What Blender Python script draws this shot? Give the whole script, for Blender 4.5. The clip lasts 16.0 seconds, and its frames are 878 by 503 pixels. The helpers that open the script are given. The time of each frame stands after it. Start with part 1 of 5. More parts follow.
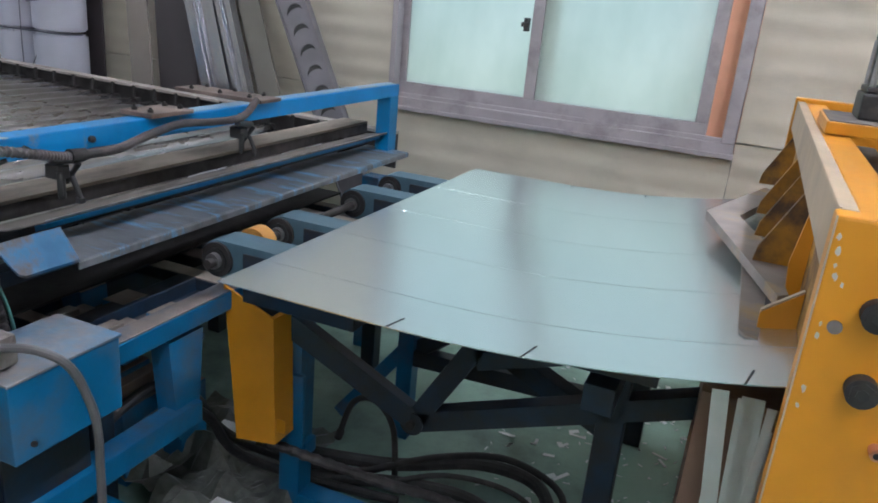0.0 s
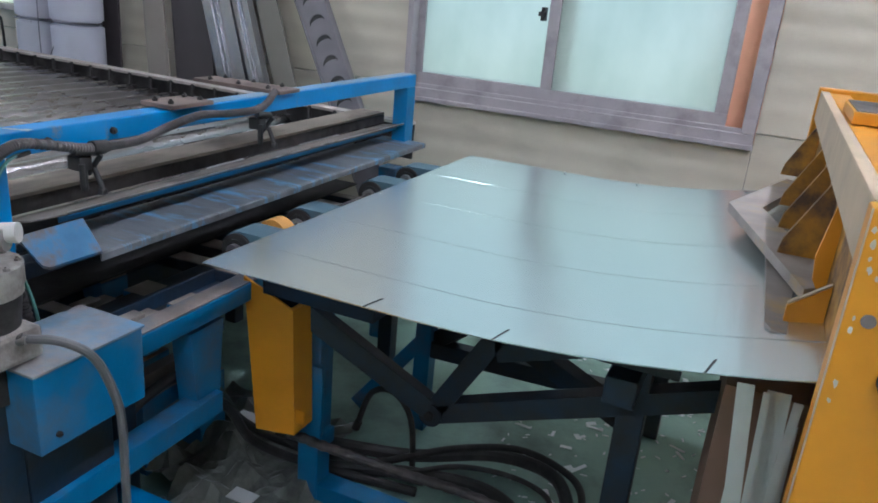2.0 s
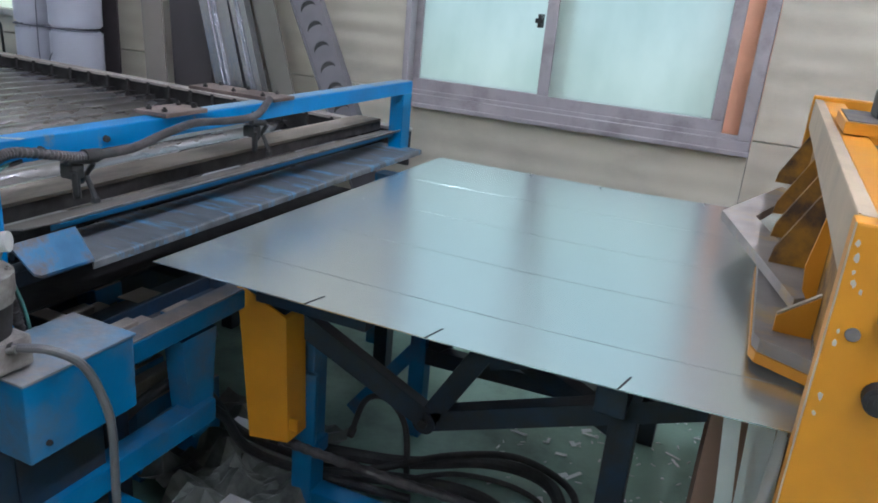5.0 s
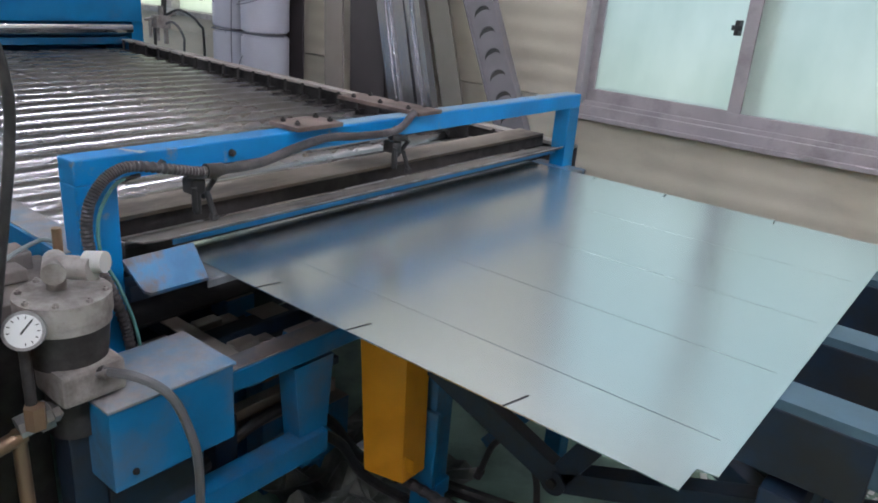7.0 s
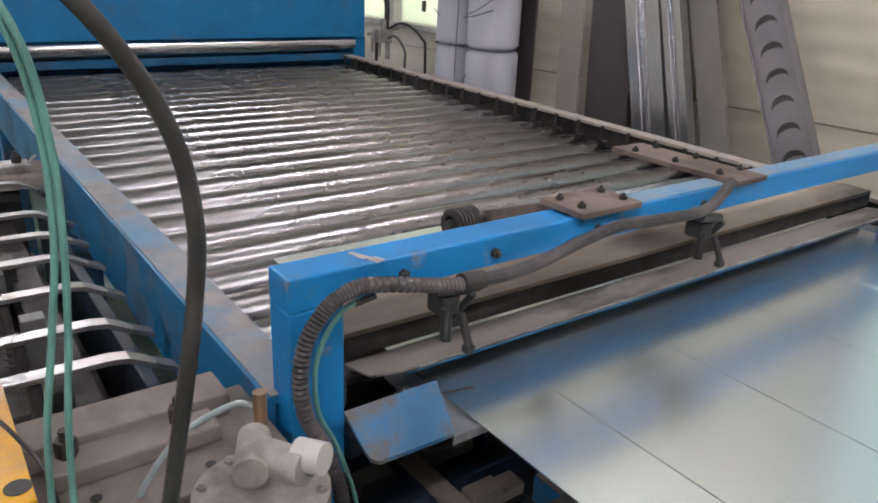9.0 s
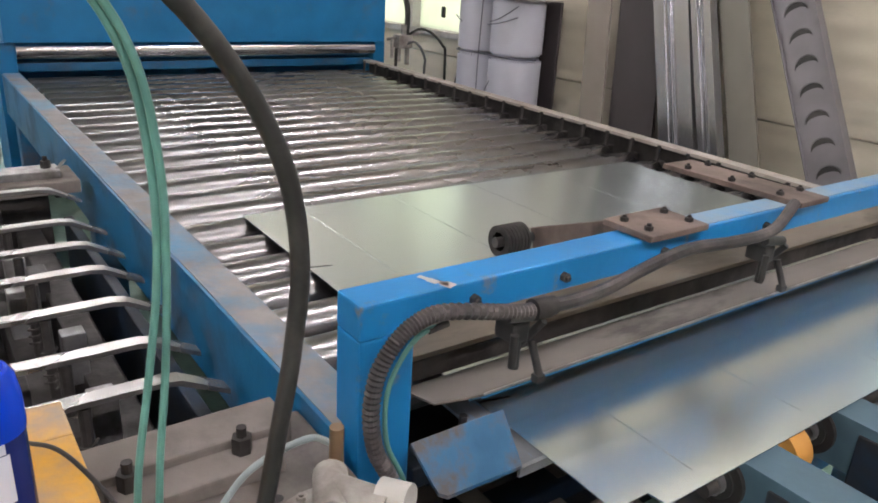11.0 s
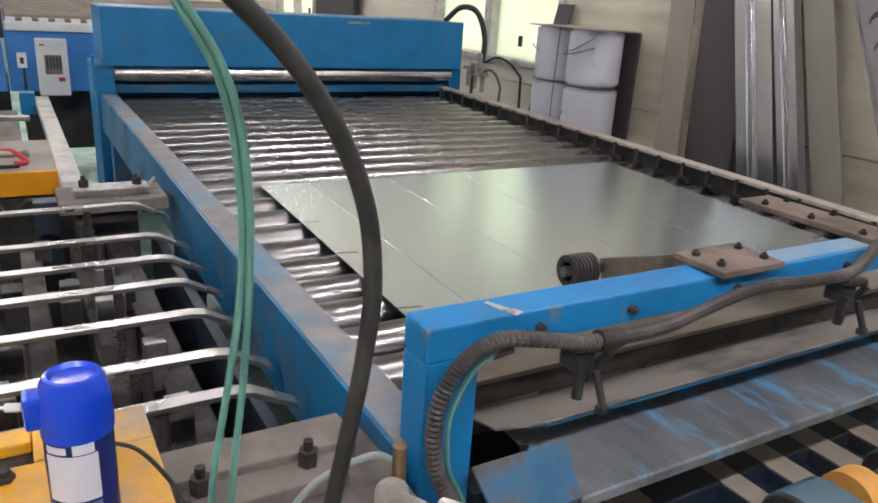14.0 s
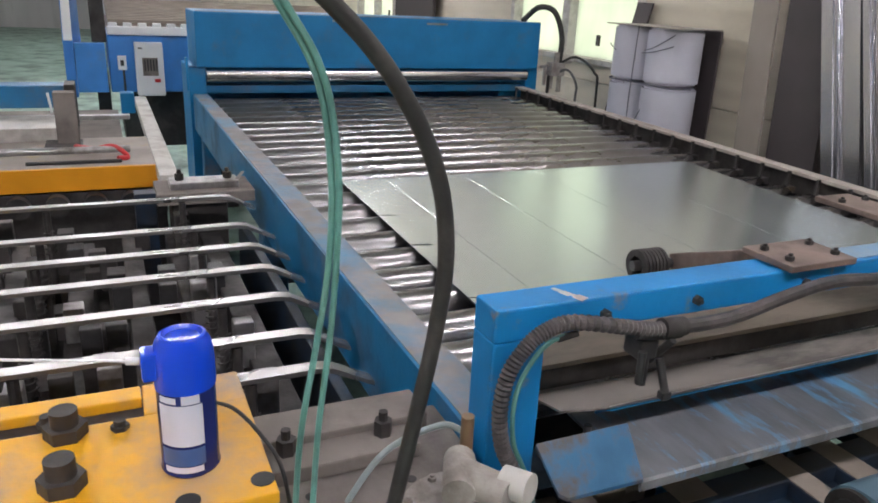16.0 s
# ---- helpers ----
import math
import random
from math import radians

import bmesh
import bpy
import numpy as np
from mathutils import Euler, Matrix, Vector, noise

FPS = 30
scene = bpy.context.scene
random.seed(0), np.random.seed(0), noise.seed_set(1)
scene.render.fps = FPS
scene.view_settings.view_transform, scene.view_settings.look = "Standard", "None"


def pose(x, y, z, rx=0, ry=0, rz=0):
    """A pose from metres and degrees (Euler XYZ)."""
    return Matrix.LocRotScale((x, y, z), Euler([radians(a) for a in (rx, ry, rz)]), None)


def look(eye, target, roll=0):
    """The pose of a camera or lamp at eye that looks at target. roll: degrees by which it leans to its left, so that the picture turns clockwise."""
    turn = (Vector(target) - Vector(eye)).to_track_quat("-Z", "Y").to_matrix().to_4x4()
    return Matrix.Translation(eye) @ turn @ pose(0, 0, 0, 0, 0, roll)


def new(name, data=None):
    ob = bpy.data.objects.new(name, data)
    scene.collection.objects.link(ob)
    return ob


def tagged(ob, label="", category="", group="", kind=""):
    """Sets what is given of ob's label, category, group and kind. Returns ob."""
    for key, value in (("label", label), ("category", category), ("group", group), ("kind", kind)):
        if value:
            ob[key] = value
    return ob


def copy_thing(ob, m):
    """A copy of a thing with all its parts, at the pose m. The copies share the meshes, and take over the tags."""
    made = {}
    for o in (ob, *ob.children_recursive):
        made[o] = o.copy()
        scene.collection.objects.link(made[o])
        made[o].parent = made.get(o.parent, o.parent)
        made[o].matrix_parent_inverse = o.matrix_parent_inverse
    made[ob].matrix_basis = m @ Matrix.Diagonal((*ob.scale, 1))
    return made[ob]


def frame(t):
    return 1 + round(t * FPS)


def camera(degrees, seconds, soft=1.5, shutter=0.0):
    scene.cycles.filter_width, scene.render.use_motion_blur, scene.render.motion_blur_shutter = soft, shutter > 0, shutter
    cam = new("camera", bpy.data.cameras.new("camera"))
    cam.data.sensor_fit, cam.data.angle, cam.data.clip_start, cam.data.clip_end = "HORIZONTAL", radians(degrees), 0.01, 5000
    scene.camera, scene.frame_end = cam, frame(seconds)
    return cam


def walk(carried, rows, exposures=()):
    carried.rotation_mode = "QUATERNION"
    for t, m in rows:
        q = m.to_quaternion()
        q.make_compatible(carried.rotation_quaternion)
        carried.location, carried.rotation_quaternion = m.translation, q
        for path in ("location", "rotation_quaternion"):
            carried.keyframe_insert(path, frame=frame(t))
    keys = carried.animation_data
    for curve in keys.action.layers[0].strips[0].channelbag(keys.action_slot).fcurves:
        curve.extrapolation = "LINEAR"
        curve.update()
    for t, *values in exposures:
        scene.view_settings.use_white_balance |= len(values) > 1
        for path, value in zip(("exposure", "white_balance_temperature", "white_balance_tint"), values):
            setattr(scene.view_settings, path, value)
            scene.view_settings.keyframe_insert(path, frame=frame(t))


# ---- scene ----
cam = camera(61.8, 16.0, soft=1.8)
PATH = [
    (0, (1.267, -0.86, 1.526), (0.562, 0.898, 0.883), 5.3),
    (0.5, (1.264, -0.869, 1.53), (0.51, 0.869, 0.887), 5.2),
    (1, (1.254, -0.869, 1.526), (0.474, 0.854, 0.875), 5.1),
    (1.5, (1.245, -0.866, 1.519), (0.475, 0.856, 0.855), 5.1),
    (2, (1.246, -0.862, 1.525), (0.517, 0.876, 0.855), 5.1),
    (2.5, (1.255, -0.855, 1.528), (0.573, 0.905, 0.868), 5.3),
    (3, (1.254, -0.857, 1.531), (0.611, 0.923, 0.882), 5.6),
    (5.5, (1.264, -0.849, 1.542), (0.448, 0.85, 0.874), 4.8),
    (6, (1.265, -0.784, 1.547), (0.317, 0.842, 0.871), 5.0),
    (6.5, (1.295, -0.66, 1.547), (0.227, 0.884, 0.858), 5.0),
    (7, (1.24, -0.607, 1.55), (0.093, 0.879, 0.858), 4.6),
    (7.5, (1.078, -0.571, 1.558), (-0.134, 0.863, 0.871), 4.3),
    (8, (0.967, -0.571, 1.554), (-0.333, 0.781, 0.86), 3.8),
    (8.5, (0.824, -0.469, 1.549), (-0.59, 0.755, 0.841), 3.4),
    (9, (0.719, -0.36, 1.568), (-0.777, 0.755, 0.848), 2.6),
    (11.5, (0.622, -0.414, 1.577), (-0.886, 0.693, 0.868), 3.9),
    (12, (0.64, -0.405, 1.581), (-0.922, 0.642, 0.903), 3.6),
    (12.5, (0.635, -0.426, 1.581), (-0.936, 0.618, 0.915), 3.1),
    (13, (0.619, -0.443, 1.579), (-0.937, 0.625, 0.917), 3.1),
    (13.5, (0.621, -0.442, 1.583), (-0.947, 0.611, 0.924), 3.6),
    (14, (0.637, -0.419, 1.581), (-0.986, 0.548, 0.923), 3.8),
    (14.5, (0.658, -0.39, 1.579), (-1.024, 0.463, 0.914), 3.3),
    (15, (0.673, -0.374, 1.577), (-1.051, 0.383, 0.905), 2.8),
    (15.5, (0.676, -0.384, 1.579), (-1.062, 0.339, 0.903), 2.5),
    (16, (0.695, -0.445, 1.583), (-1.018, 0.343, 0.916), 2.9),
]
EXPOSURES = [(0, 0.17, 5600, 13), (0.5, 0.17, 5450, 12), (1, 0.2, 5350, 11), (2, 0.2, 5400, 12), (3, 0.17, 5450, 13), (5.5, 0.18, 5350, 12), (6.5, 0.15, 5400, 13), (7, 0.15, 5700, 15), (7.5, 0.15, 5900, 18), (8, 0.13, 6000, 18),
             (8.5, 0.13, 6050, 17), (9, 0.3, 6250, 17), (11.5, 0.44, 6450, 16), (13, 0.42, 6450, 15), (16, 0.32, 6200, 16)]
walk(cam, [(t, look(eye, target, roll)) for t, eye, target, roll in PATH], EXPOSURES)

# ---- world, lights, exposure ----
world = bpy.data.worlds.new("sky")
scene.world = world
world.use_nodes = True
wn = world.node_tree
sky = wn.nodes.new("ShaderNodeTexSky")
sky.sky_type, sky.sun_disc = "NISHITA", False
sky.sun_elevation, sky.sun_rotation = radians(40), radians(160)
wn.links.new(sky.outputs[0], wn.nodes["Background"].inputs[0])
wn.nodes["Background"].inputs[1].default_value = 0.1

sun = new("sun", bpy.data.lights.new("sun", "SUN"))
sun.data.energy, sun.data.angle, sun.data.color = 1.2, radians(10), (1.0, 0.95, 0.88)
sun.matrix_world = look((2, 8, 7), (0, 2, 0))


WALL = 2.56  # inner face of the wall with the windows
scene.view_settings.exposure = 0.0


# ---- materials ----
def material(name, base, rough=0.5, metal=0.0, var=0.15, scale=8.0, bump=0.0, bump_scale=60.0, second=None, second_at=0.6, second_scale=5.0,
             second_rough=None, stretch=(1, 1, 1), spec=0.5, sharp=0.12):
    """A worn surface: fine grain, and blotches of a second colour (dust, rust, bare metal) with a shape of their own."""
    m = bpy.data.materials.new(name)
    m.use_nodes = True
    t = m.node_tree
    b = t.nodes["Principled BSDF"]
    b.inputs["Metallic"].default_value = metal
    b.inputs["Specular IOR Level"].default_value = spec
    co = t.nodes.new("ShaderNodeTexCoord")
    mp = t.nodes.new("ShaderNodeMapping")
    mp.inputs["Scale"].default_value = stretch
    t.links.new(co.outputs["Object"], mp.inputs[0])
    n1 = t.nodes.new("ShaderNodeTexNoise")
    n1.inputs["Scale"].default_value, n1.inputs["Detail"].default_value = scale, 6
    t.links.new(mp.outputs[0], n1.inputs["Vector"])
    r1 = t.nodes.new("ShaderNodeValToRGB")
    r1.color_ramp.elements[0].position, r1.color_ramp.elements[1].position = 0.3, 0.7
    r1.color_ramp.elements[0].color = (*[c * (1 - var) for c in base], 1)
    r1.color_ramp.elements[1].color = (*[min(1, c * (1 + var)) for c in base], 1)
    t.links.new(n1.outputs["Fac"], r1.inputs[0])
    colour = r1.outputs[0]
    rough_map = t.nodes.new("ShaderNodeMapRange")
    rough_map.inputs["To Min"].default_value, rough_map.inputs["To Max"].default_value = max(0.03, rough - 0.1 * min(1, rough * 3)), min(1, rough + 0.12 * min(1, rough * 3))
    t.links.new(n1.outputs["Fac"], rough_map.inputs[0])
    rough_out = rough_map.outputs[0]
    if second:
        n2 = t.nodes.new("ShaderNodeTexNoise")
        n2.inputs["Scale"].default_value, n2.inputs["Detail"].default_value, n2.inputs["Roughness"].default_value = second_scale, 8, 0.65
        t.links.new(mp.outputs[0], n2.inputs["Vector"])
        k = t.nodes.new("ShaderNodeMapRange")
        k.inputs["From Min"].default_value, k.inputs["From Max"].default_value = second_at - sharp, second_at + sharp
        t.links.new(n2.outputs["Fac"], k.inputs[0])
        mx = t.nodes.new("ShaderNodeMix")
        mx.data_type = "RGBA"
        t.links.new(k.outputs[0], mx.inputs["Factor"])
        t.links.new(colour, mx.inputs["A"])
        mx.inputs["B"].default_value = (*second, 1)
        colour = mx.outputs["Result"]
        if second_rough is not None:
            mr = t.nodes.new("ShaderNodeMix")
            t.links.new(k.outputs[0], mr.inputs["Factor"])
            t.links.new(rough_out, mr.inputs["A"])
            mr.inputs["B"].default_value = second_rough
            rough_out = mr.outputs["Result"]
    t.links.new(colour, b.inputs["Base Color"])
    t.links.new(rough_out, b.inputs["Roughness"])
    if bump:
        n3 = t.nodes.new("ShaderNodeTexNoise")
        n3.inputs["Scale"].default_value, n3.inputs["Detail"].default_value = bump_scale, 4
        t.links.new(mp.outputs[0], n3.inputs["Vector"])
        bp = t.nodes.new("ShaderNodeBump")
        bp.inputs["Strength"].default_value, bp.inputs["Distance"].default_value = bump, 0.004
        t.links.new(n3.outputs["Fac"], bp.inputs["Height"])
        t.links.new(bp.outputs[0], b.inputs["Normal"])
    return m


BLUE = material("blue_paint", (0.006, 0.17, 0.4), 0.4, var=0.12, bump=0.15, second=(0.1, 0.13, 0.17), second_at=0.7, second_scale=5, second_rough=0.8)
BLUE_DUSTY = material("dusty_blue_paint", (0.02, 0.2, 0.44), 0.55, var=0.2, bump=0.2, second=(0.2, 0.17, 0.155), second_at=0.55, second_scale=5, second_rough=0.85, sharp=0.14)
# navy, deepened to near black; also gives the shade between the slats
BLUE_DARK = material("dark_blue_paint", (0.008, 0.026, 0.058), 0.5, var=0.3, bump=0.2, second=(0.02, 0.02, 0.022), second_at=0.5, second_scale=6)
BLUE_LIP = material("scuffed_blue_steel", (0.05, 0.18, 0.36), 0.35, 0.3, var=0.3, bump=0.1, second=(0.11, 0.105, 0.11), second_at=0.47, second_scale=8, stretch=(0.8, 1.0, 1), second_rough=0.45, sharp=0.06)
BLUE_PALE = material("pale_blue_belt", (0.065, 0.12, 0.16), 0.5, var=0.12, scale=20, bump=0.1)
YELLOW = material("yellow_paint", (0.66, 0.27, 0.008), 0.42, var=0.1, bump=0.1, second=(0.62, 0.5, 0.42), second_at=0.74, second_scale=9, second_rough=0.6, sharp=0.03)
YELLOW_DUSTY = material("dusty_yellow_paint", (0.66, 0.33, 0.04), 0.5, var=0.15, bump=0.2, second=(0.33, 0.26, 0.22), second_at=0.53, second_scale=5, second_rough=0.8)
GREYED = material("dust_covered_paint", (0.3, 0.26, 0.24), 0.75, var=0.2, bump=0.2, second=(0.5, 0.32, 0.1), second_at=0.66, second_scale=7)
SHEET = material("galvanised_sheet", (0.66, 0.73, 0.745), 0.24, 0.9, var=0.025, scale=1.5)
CHROME = material("polished_roller", (0.28, 0.27, 0.285), 0.24, 1.0, var=0.08, scale=5, stretch=(1, 0.4, 1), second=(0.22, 0.205, 0.2), second_at=0.6, second_scale=6, second_rough=0.34)
PINCH = material("chrome_roller", (0.7, 0.7, 0.72), 0.2, 1.0, var=0.06, scale=4)
STEEL = material("bare_steel", (0.42, 0.41, 0.42), 0.34, 0.85, var=0.2, scale=10, second=(0.2, 0.18, 0.17), second_at=0.55, second_scale=9, second_rough=0.6)
CAST = material("dusty_cast_alloy", (0.37, 0.34, 0.32), 0.55, 0.35, var=0.2, scale=14, bump=0.4, bump_scale=80, second=(0.16, 0.13, 0.12), second_at=0.55, second_scale=9, second_rough=0.85)
# grimy steel; also used where a part's shade is put into its colour
GRIME_SHADE = material("grimy_shaded_steel", (0.062, 0.055, 0.054), 0.55, 0.35, var=0.3, scale=8, bump=0.3, second=(0.03, 0.027, 0.027), second_at=0.5, second_scale=6, second_rough=0.8)
DUSTY = material("dusty_steel", (0.2, 0.175, 0.163), 0.82, 0.0, var=0.2, scale=8, bump=0.2, second=(0.1, 0.088, 0.085), second_at=0.6, second_scale=6, spec=0.25)
RUST = material("rusty_plate", (0.17, 0.125, 0.11), 0.75, 0.1, var=0.25, scale=10, bump=0.3, second=(0.07, 0.05, 0.045), second_at=0.55, second_scale=9)
BLACK = material("black_rubber", (0.022, 0.021, 0.022), 0.5, var=0.3, scale=15, bump=0.2, second=(0.07, 0.062, 0.06), second_at=0.62, second_scale=8)
CONDUIT = material("dusty_corrugated_plastic", (0.035, 0.03, 0.032), 0.55, var=0.3, second=(0.12, 0.1, 0.1), second_at=0.58, second_scale=9)
HOSE_GREY = material("grey_hose", (0.11, 0.105, 0.11), 0.35, var=0.2)
GREEN = material("green_hose", (0.11, 0.27, 0.24), 0.4, var=0.2, scale=20, second=(0.06, 0.15, 0.14), second_at=0.58, second_scale=9)
WHITE = material("white_paint", (0.72, 0.73, 0.76), 0.5, var=0.05)
WRAP = material("white_plastic_wrap", (0.5, 0.5, 0.58), 0.35, var=0.06, scale=5, bump=0.6, bump_scale=14)
STRING = material("grey_string", (0.16, 0.16, 0.2), 0.7)
FLOOR = material("green_floor_paint", (0.27, 0.41, 0.345), 0.36, var=0.15, scale=3, bump=0.12, second=(0.15, 0.2, 0.175), second_at=0.56, second_scale=2.2, second_rough=0.7)
FRAME = material("aluminium_window_frame", (0.42, 0.38, 0.4), 0.5, 0.15, var=0.08, second=(0.26, 0.23, 0.24), second_at=0.62, second_scale=6)
BOARD = material("grey_brown_board", (0.26, 0.24, 0.21), 0.65, var=0.1, scale=4)
BOARD_TAN = material("tan_board", (0.25, 0.215, 0.19), 0.65, var=0.1, scale=4)
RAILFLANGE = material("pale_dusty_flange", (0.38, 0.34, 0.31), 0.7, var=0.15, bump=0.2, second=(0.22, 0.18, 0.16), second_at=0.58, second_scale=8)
BOARD_BROWN = material("dark_brown_board", (0.1, 0.08, 0.07), 0.65, var=0.12, scale=4)
BOARD_DARK = material("dark_board", (0.055, 0.045, 0.048), 0.6, var=0.2, scale=4)
ZINC = material("zinc_profile", (0.42, 0.42, 0.45), 0.24, 0.9, var=0.05, scale=0.9)
PERF = material("punched_profile", (0.23, 0.215, 0.235), 0.5, 0.5, var=0.12)
ORANGE = material("orange_board", (0.85, 0.42, 0.26), 0.6, var=0.06)
CARD = material("brown_carton", (0.26, 0.16, 0.12), 0.75, var=0.12, bump=0.1)
SCRAP = material("cut_metal_scrap", (0.78, 0.8, 0.82), 0.35, 0.25, var=0.1)
RED = material("red_plastic", (0.5, 0.03, 0.035), 0.4)
BRASS = material("tarnished_brass", (0.3, 0.2, 0.13), 0.45, 0.7, var=0.2)
CAPBLUE = material("glossy_blue_plastic", (0.006, 0.055, 0.62), 0.16, var=0.03)
CANBLUE = material("printed_dark_blue_tin", (0.02, 0.03, 0.17), 0.2, 0.3, var=0.1)
LABEL = material("white_label", (0.62, 0.62, 0.74), 0.4, var=0.03)
LABEL_BLUE = material("blue_label", (0.04, 0.1, 0.3), 0.35, var=0.15, scale=30)
DIAL = material("dial_face", (0.7, 0.7, 0.7), 0.3, var=0.02)
RAILTOP = material("dust_on_blue_paint", (0.25, 0.23, 0.23), 0.75, var=0.2, scale=14, bump=0.3, second=(0.06, 0.21, 0.38), second_at=0.56, second_scale=5, second_rough=0.5, sharp=0.12)
BEAM_DUST_SHEEN = material("rubbed_blue_paint_with_sheen", (0.2, 0.29, 0.38), 0.45, var=0.2, scale=12, bump=0.2, second=(0.03, 0.22, 0.48), second_at=0.55, second_scale=6, second_rough=0.4, sharp=0.1)
# a deeper blue than the gate's, shared by rails, frames and box
RAILBLUE = material("deep_blue_paint", (0.008, 0.135, 0.31), 0.42, var=0.18, bump=0.15, second=(0.1, 0.12, 0.14), second_at=0.62, second_scale=5, second_rough=0.8)
BEAM = material("chipped_blue_paint", (0.008, 0.2, 0.51), 0.4, var=0.14, bump=0.15, second=(0.2, 0.2, 0.21), second_at=0.655, second_scale=11, second_rough=0.75, sharp=0.04)
LIP = material("rubbed_dark_steel", (0.15, 0.155, 0.17), 0.45, 0.0, var=0.35, bump=0.15, second=(0.12, 0.32, 0.55), second_at=0.595, second_scale=9, second_rough=0.4, sharp=0.07, stretch=(0.7, 2.2, 1))
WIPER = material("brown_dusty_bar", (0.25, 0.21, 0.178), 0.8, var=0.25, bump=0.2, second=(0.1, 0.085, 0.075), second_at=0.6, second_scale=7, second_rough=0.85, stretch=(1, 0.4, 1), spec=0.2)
FLAP = material("dusty_stained_flap", (0.2, 0.18, 0.165), 0.85, 0.0, var=0.15, bump=0.2, second=(0.1, 0.092, 0.088), second_at=0.56, second_scale=5, second_rough=0.9, stretch=(1, 0.4, 1), sharp=0.05, spec=0.15)
YELLOW_TOP = material("scuffed_yellow_paint", (0.74, 0.36, 0.008), 0.42, var=0.1, bump=0.2, second=(0.36, 0.28, 0.22), second_at=0.56, second_scale=6, second_rough=0.75, sharp=0.12)
PALE = material("pale_worn_paint", (0.5, 0.48, 0.46), 0.55, var=0.1, bump=0.15, second=(0.28, 0.25, 0.23), second_at=0.58, second_scale=9)
BARSTEEL = material("worn_bright_steel", (0.36, 0.345, 0.345), 0.28, 0.85, var=0.12, scale=2, stretch=(1, 0.3, 1))
BEIGE = material("beige_dusty_paint", (0.52, 0.4, 0.28), 0.65, var=0.1, bump=0.15, second=(0.4, 0.31, 0.23), second_at=0.58, second_scale=5)
# yellow darkened to hold the shading of the press ribs, with grimy blotches
PRESSRIB = material("shaded_grimy_yellow", (0.42, 0.2, 0.015), 0.55, var=0.2, bump=0.2, second=(0.1, 0.06, 0.04), second_at=0.5, second_scale=9, second_rough=0.75)
CHIP = material("bare_primer", (0.52, 0.46, 0.45), 0.6, var=0.1)
COPPER = material("copper_tube", (0.7, 0.32, 0.2), 0.4, 0.6, var=0.1)
CLEAR = material("milky_hose", (0.27, 0.32, 0.33), 0.35, var=0.1)
DUST_SHADED = material("shaded_dust", (0.2, 0.165, 0.15), 0.7, var=0.25, scale=12, bump=0.2, second=(0.06, 0.1, 0.16), second_at=0.58, second_scale=7)
CEIL = material("ceiling_sheet", (0.45, 0.45, 0.44), 0.6, var=0.06)
TAN = material("tan_plastic", (0.42, 0.2, 0.1), 0.5, var=0.12)
LAMBER = material("amber_belt", (0.62, 0.3, 0.07), 0.45, var=0.15, scale=14)
CABBLUE = material("light_blue_enamel", (0.05, 0.22, 0.6), 0.4, var=0.08, second=(0.1, 0.2, 0.4), second_at=0.66, second_scale=5)
OUTFLOOR = FLOOR


def wall_material():
    m = material("ribbed_wall_panel", (0.62, 0.56, 0.46), 0.6, var=0.06, scale=2.5, second=(0.5, 0.45, 0.37), second_at=0.62, second_scale=1.6, stretch=(1, 1, 2.5))
    t = m.node_tree
    co = t.nodes.new("ShaderNodeTexCoord")
    w = t.nodes.new("ShaderNodeTexWave")
    w.bands_direction, w.wave_profile = "Z", "SIN"
    w.inputs["Scale"].default_value, w.inputs["Distortion"].default_value = 3.1, 0.3
    t.links.new(co.outputs["Object"], w.inputs["Vector"])
    bp = t.nodes.new("ShaderNodeBump")
    bp.inputs["Strength"].default_value, bp.inputs["Distance"].default_value = 0.5, 0.006
    t.links.new(w.outputs["Fac"], bp.inputs["Height"])
    t.links.new(bp.outputs[0], t.nodes["Principled BSDF"].inputs["Normal"])
    return m


PANEL = wall_material()
SLAT = material("dust_covered_slat", (0.29, 0.245, 0.21), 0.8, var=0.2, bump=0.2, second=(0.24, 0.2, 0.18), second_at=0.58, second_scale=6)
SHUTTER = material("grey_shutter_sheet", (0.42, 0.42, 0.43), 0.5, var=0.1, scale=1.2, second=(0.25, 0.24, 0.24), second_at=0.62, second_scale=0.8, stretch=(1, 1, 0.2))
PLASTIC = material("grey_plastic_film", (0.2, 0.21, 0.19), 0.35, var=0.35, scale=9, second=(0.07, 0.075, 0.07), second_at=0.55, second_scale=6)


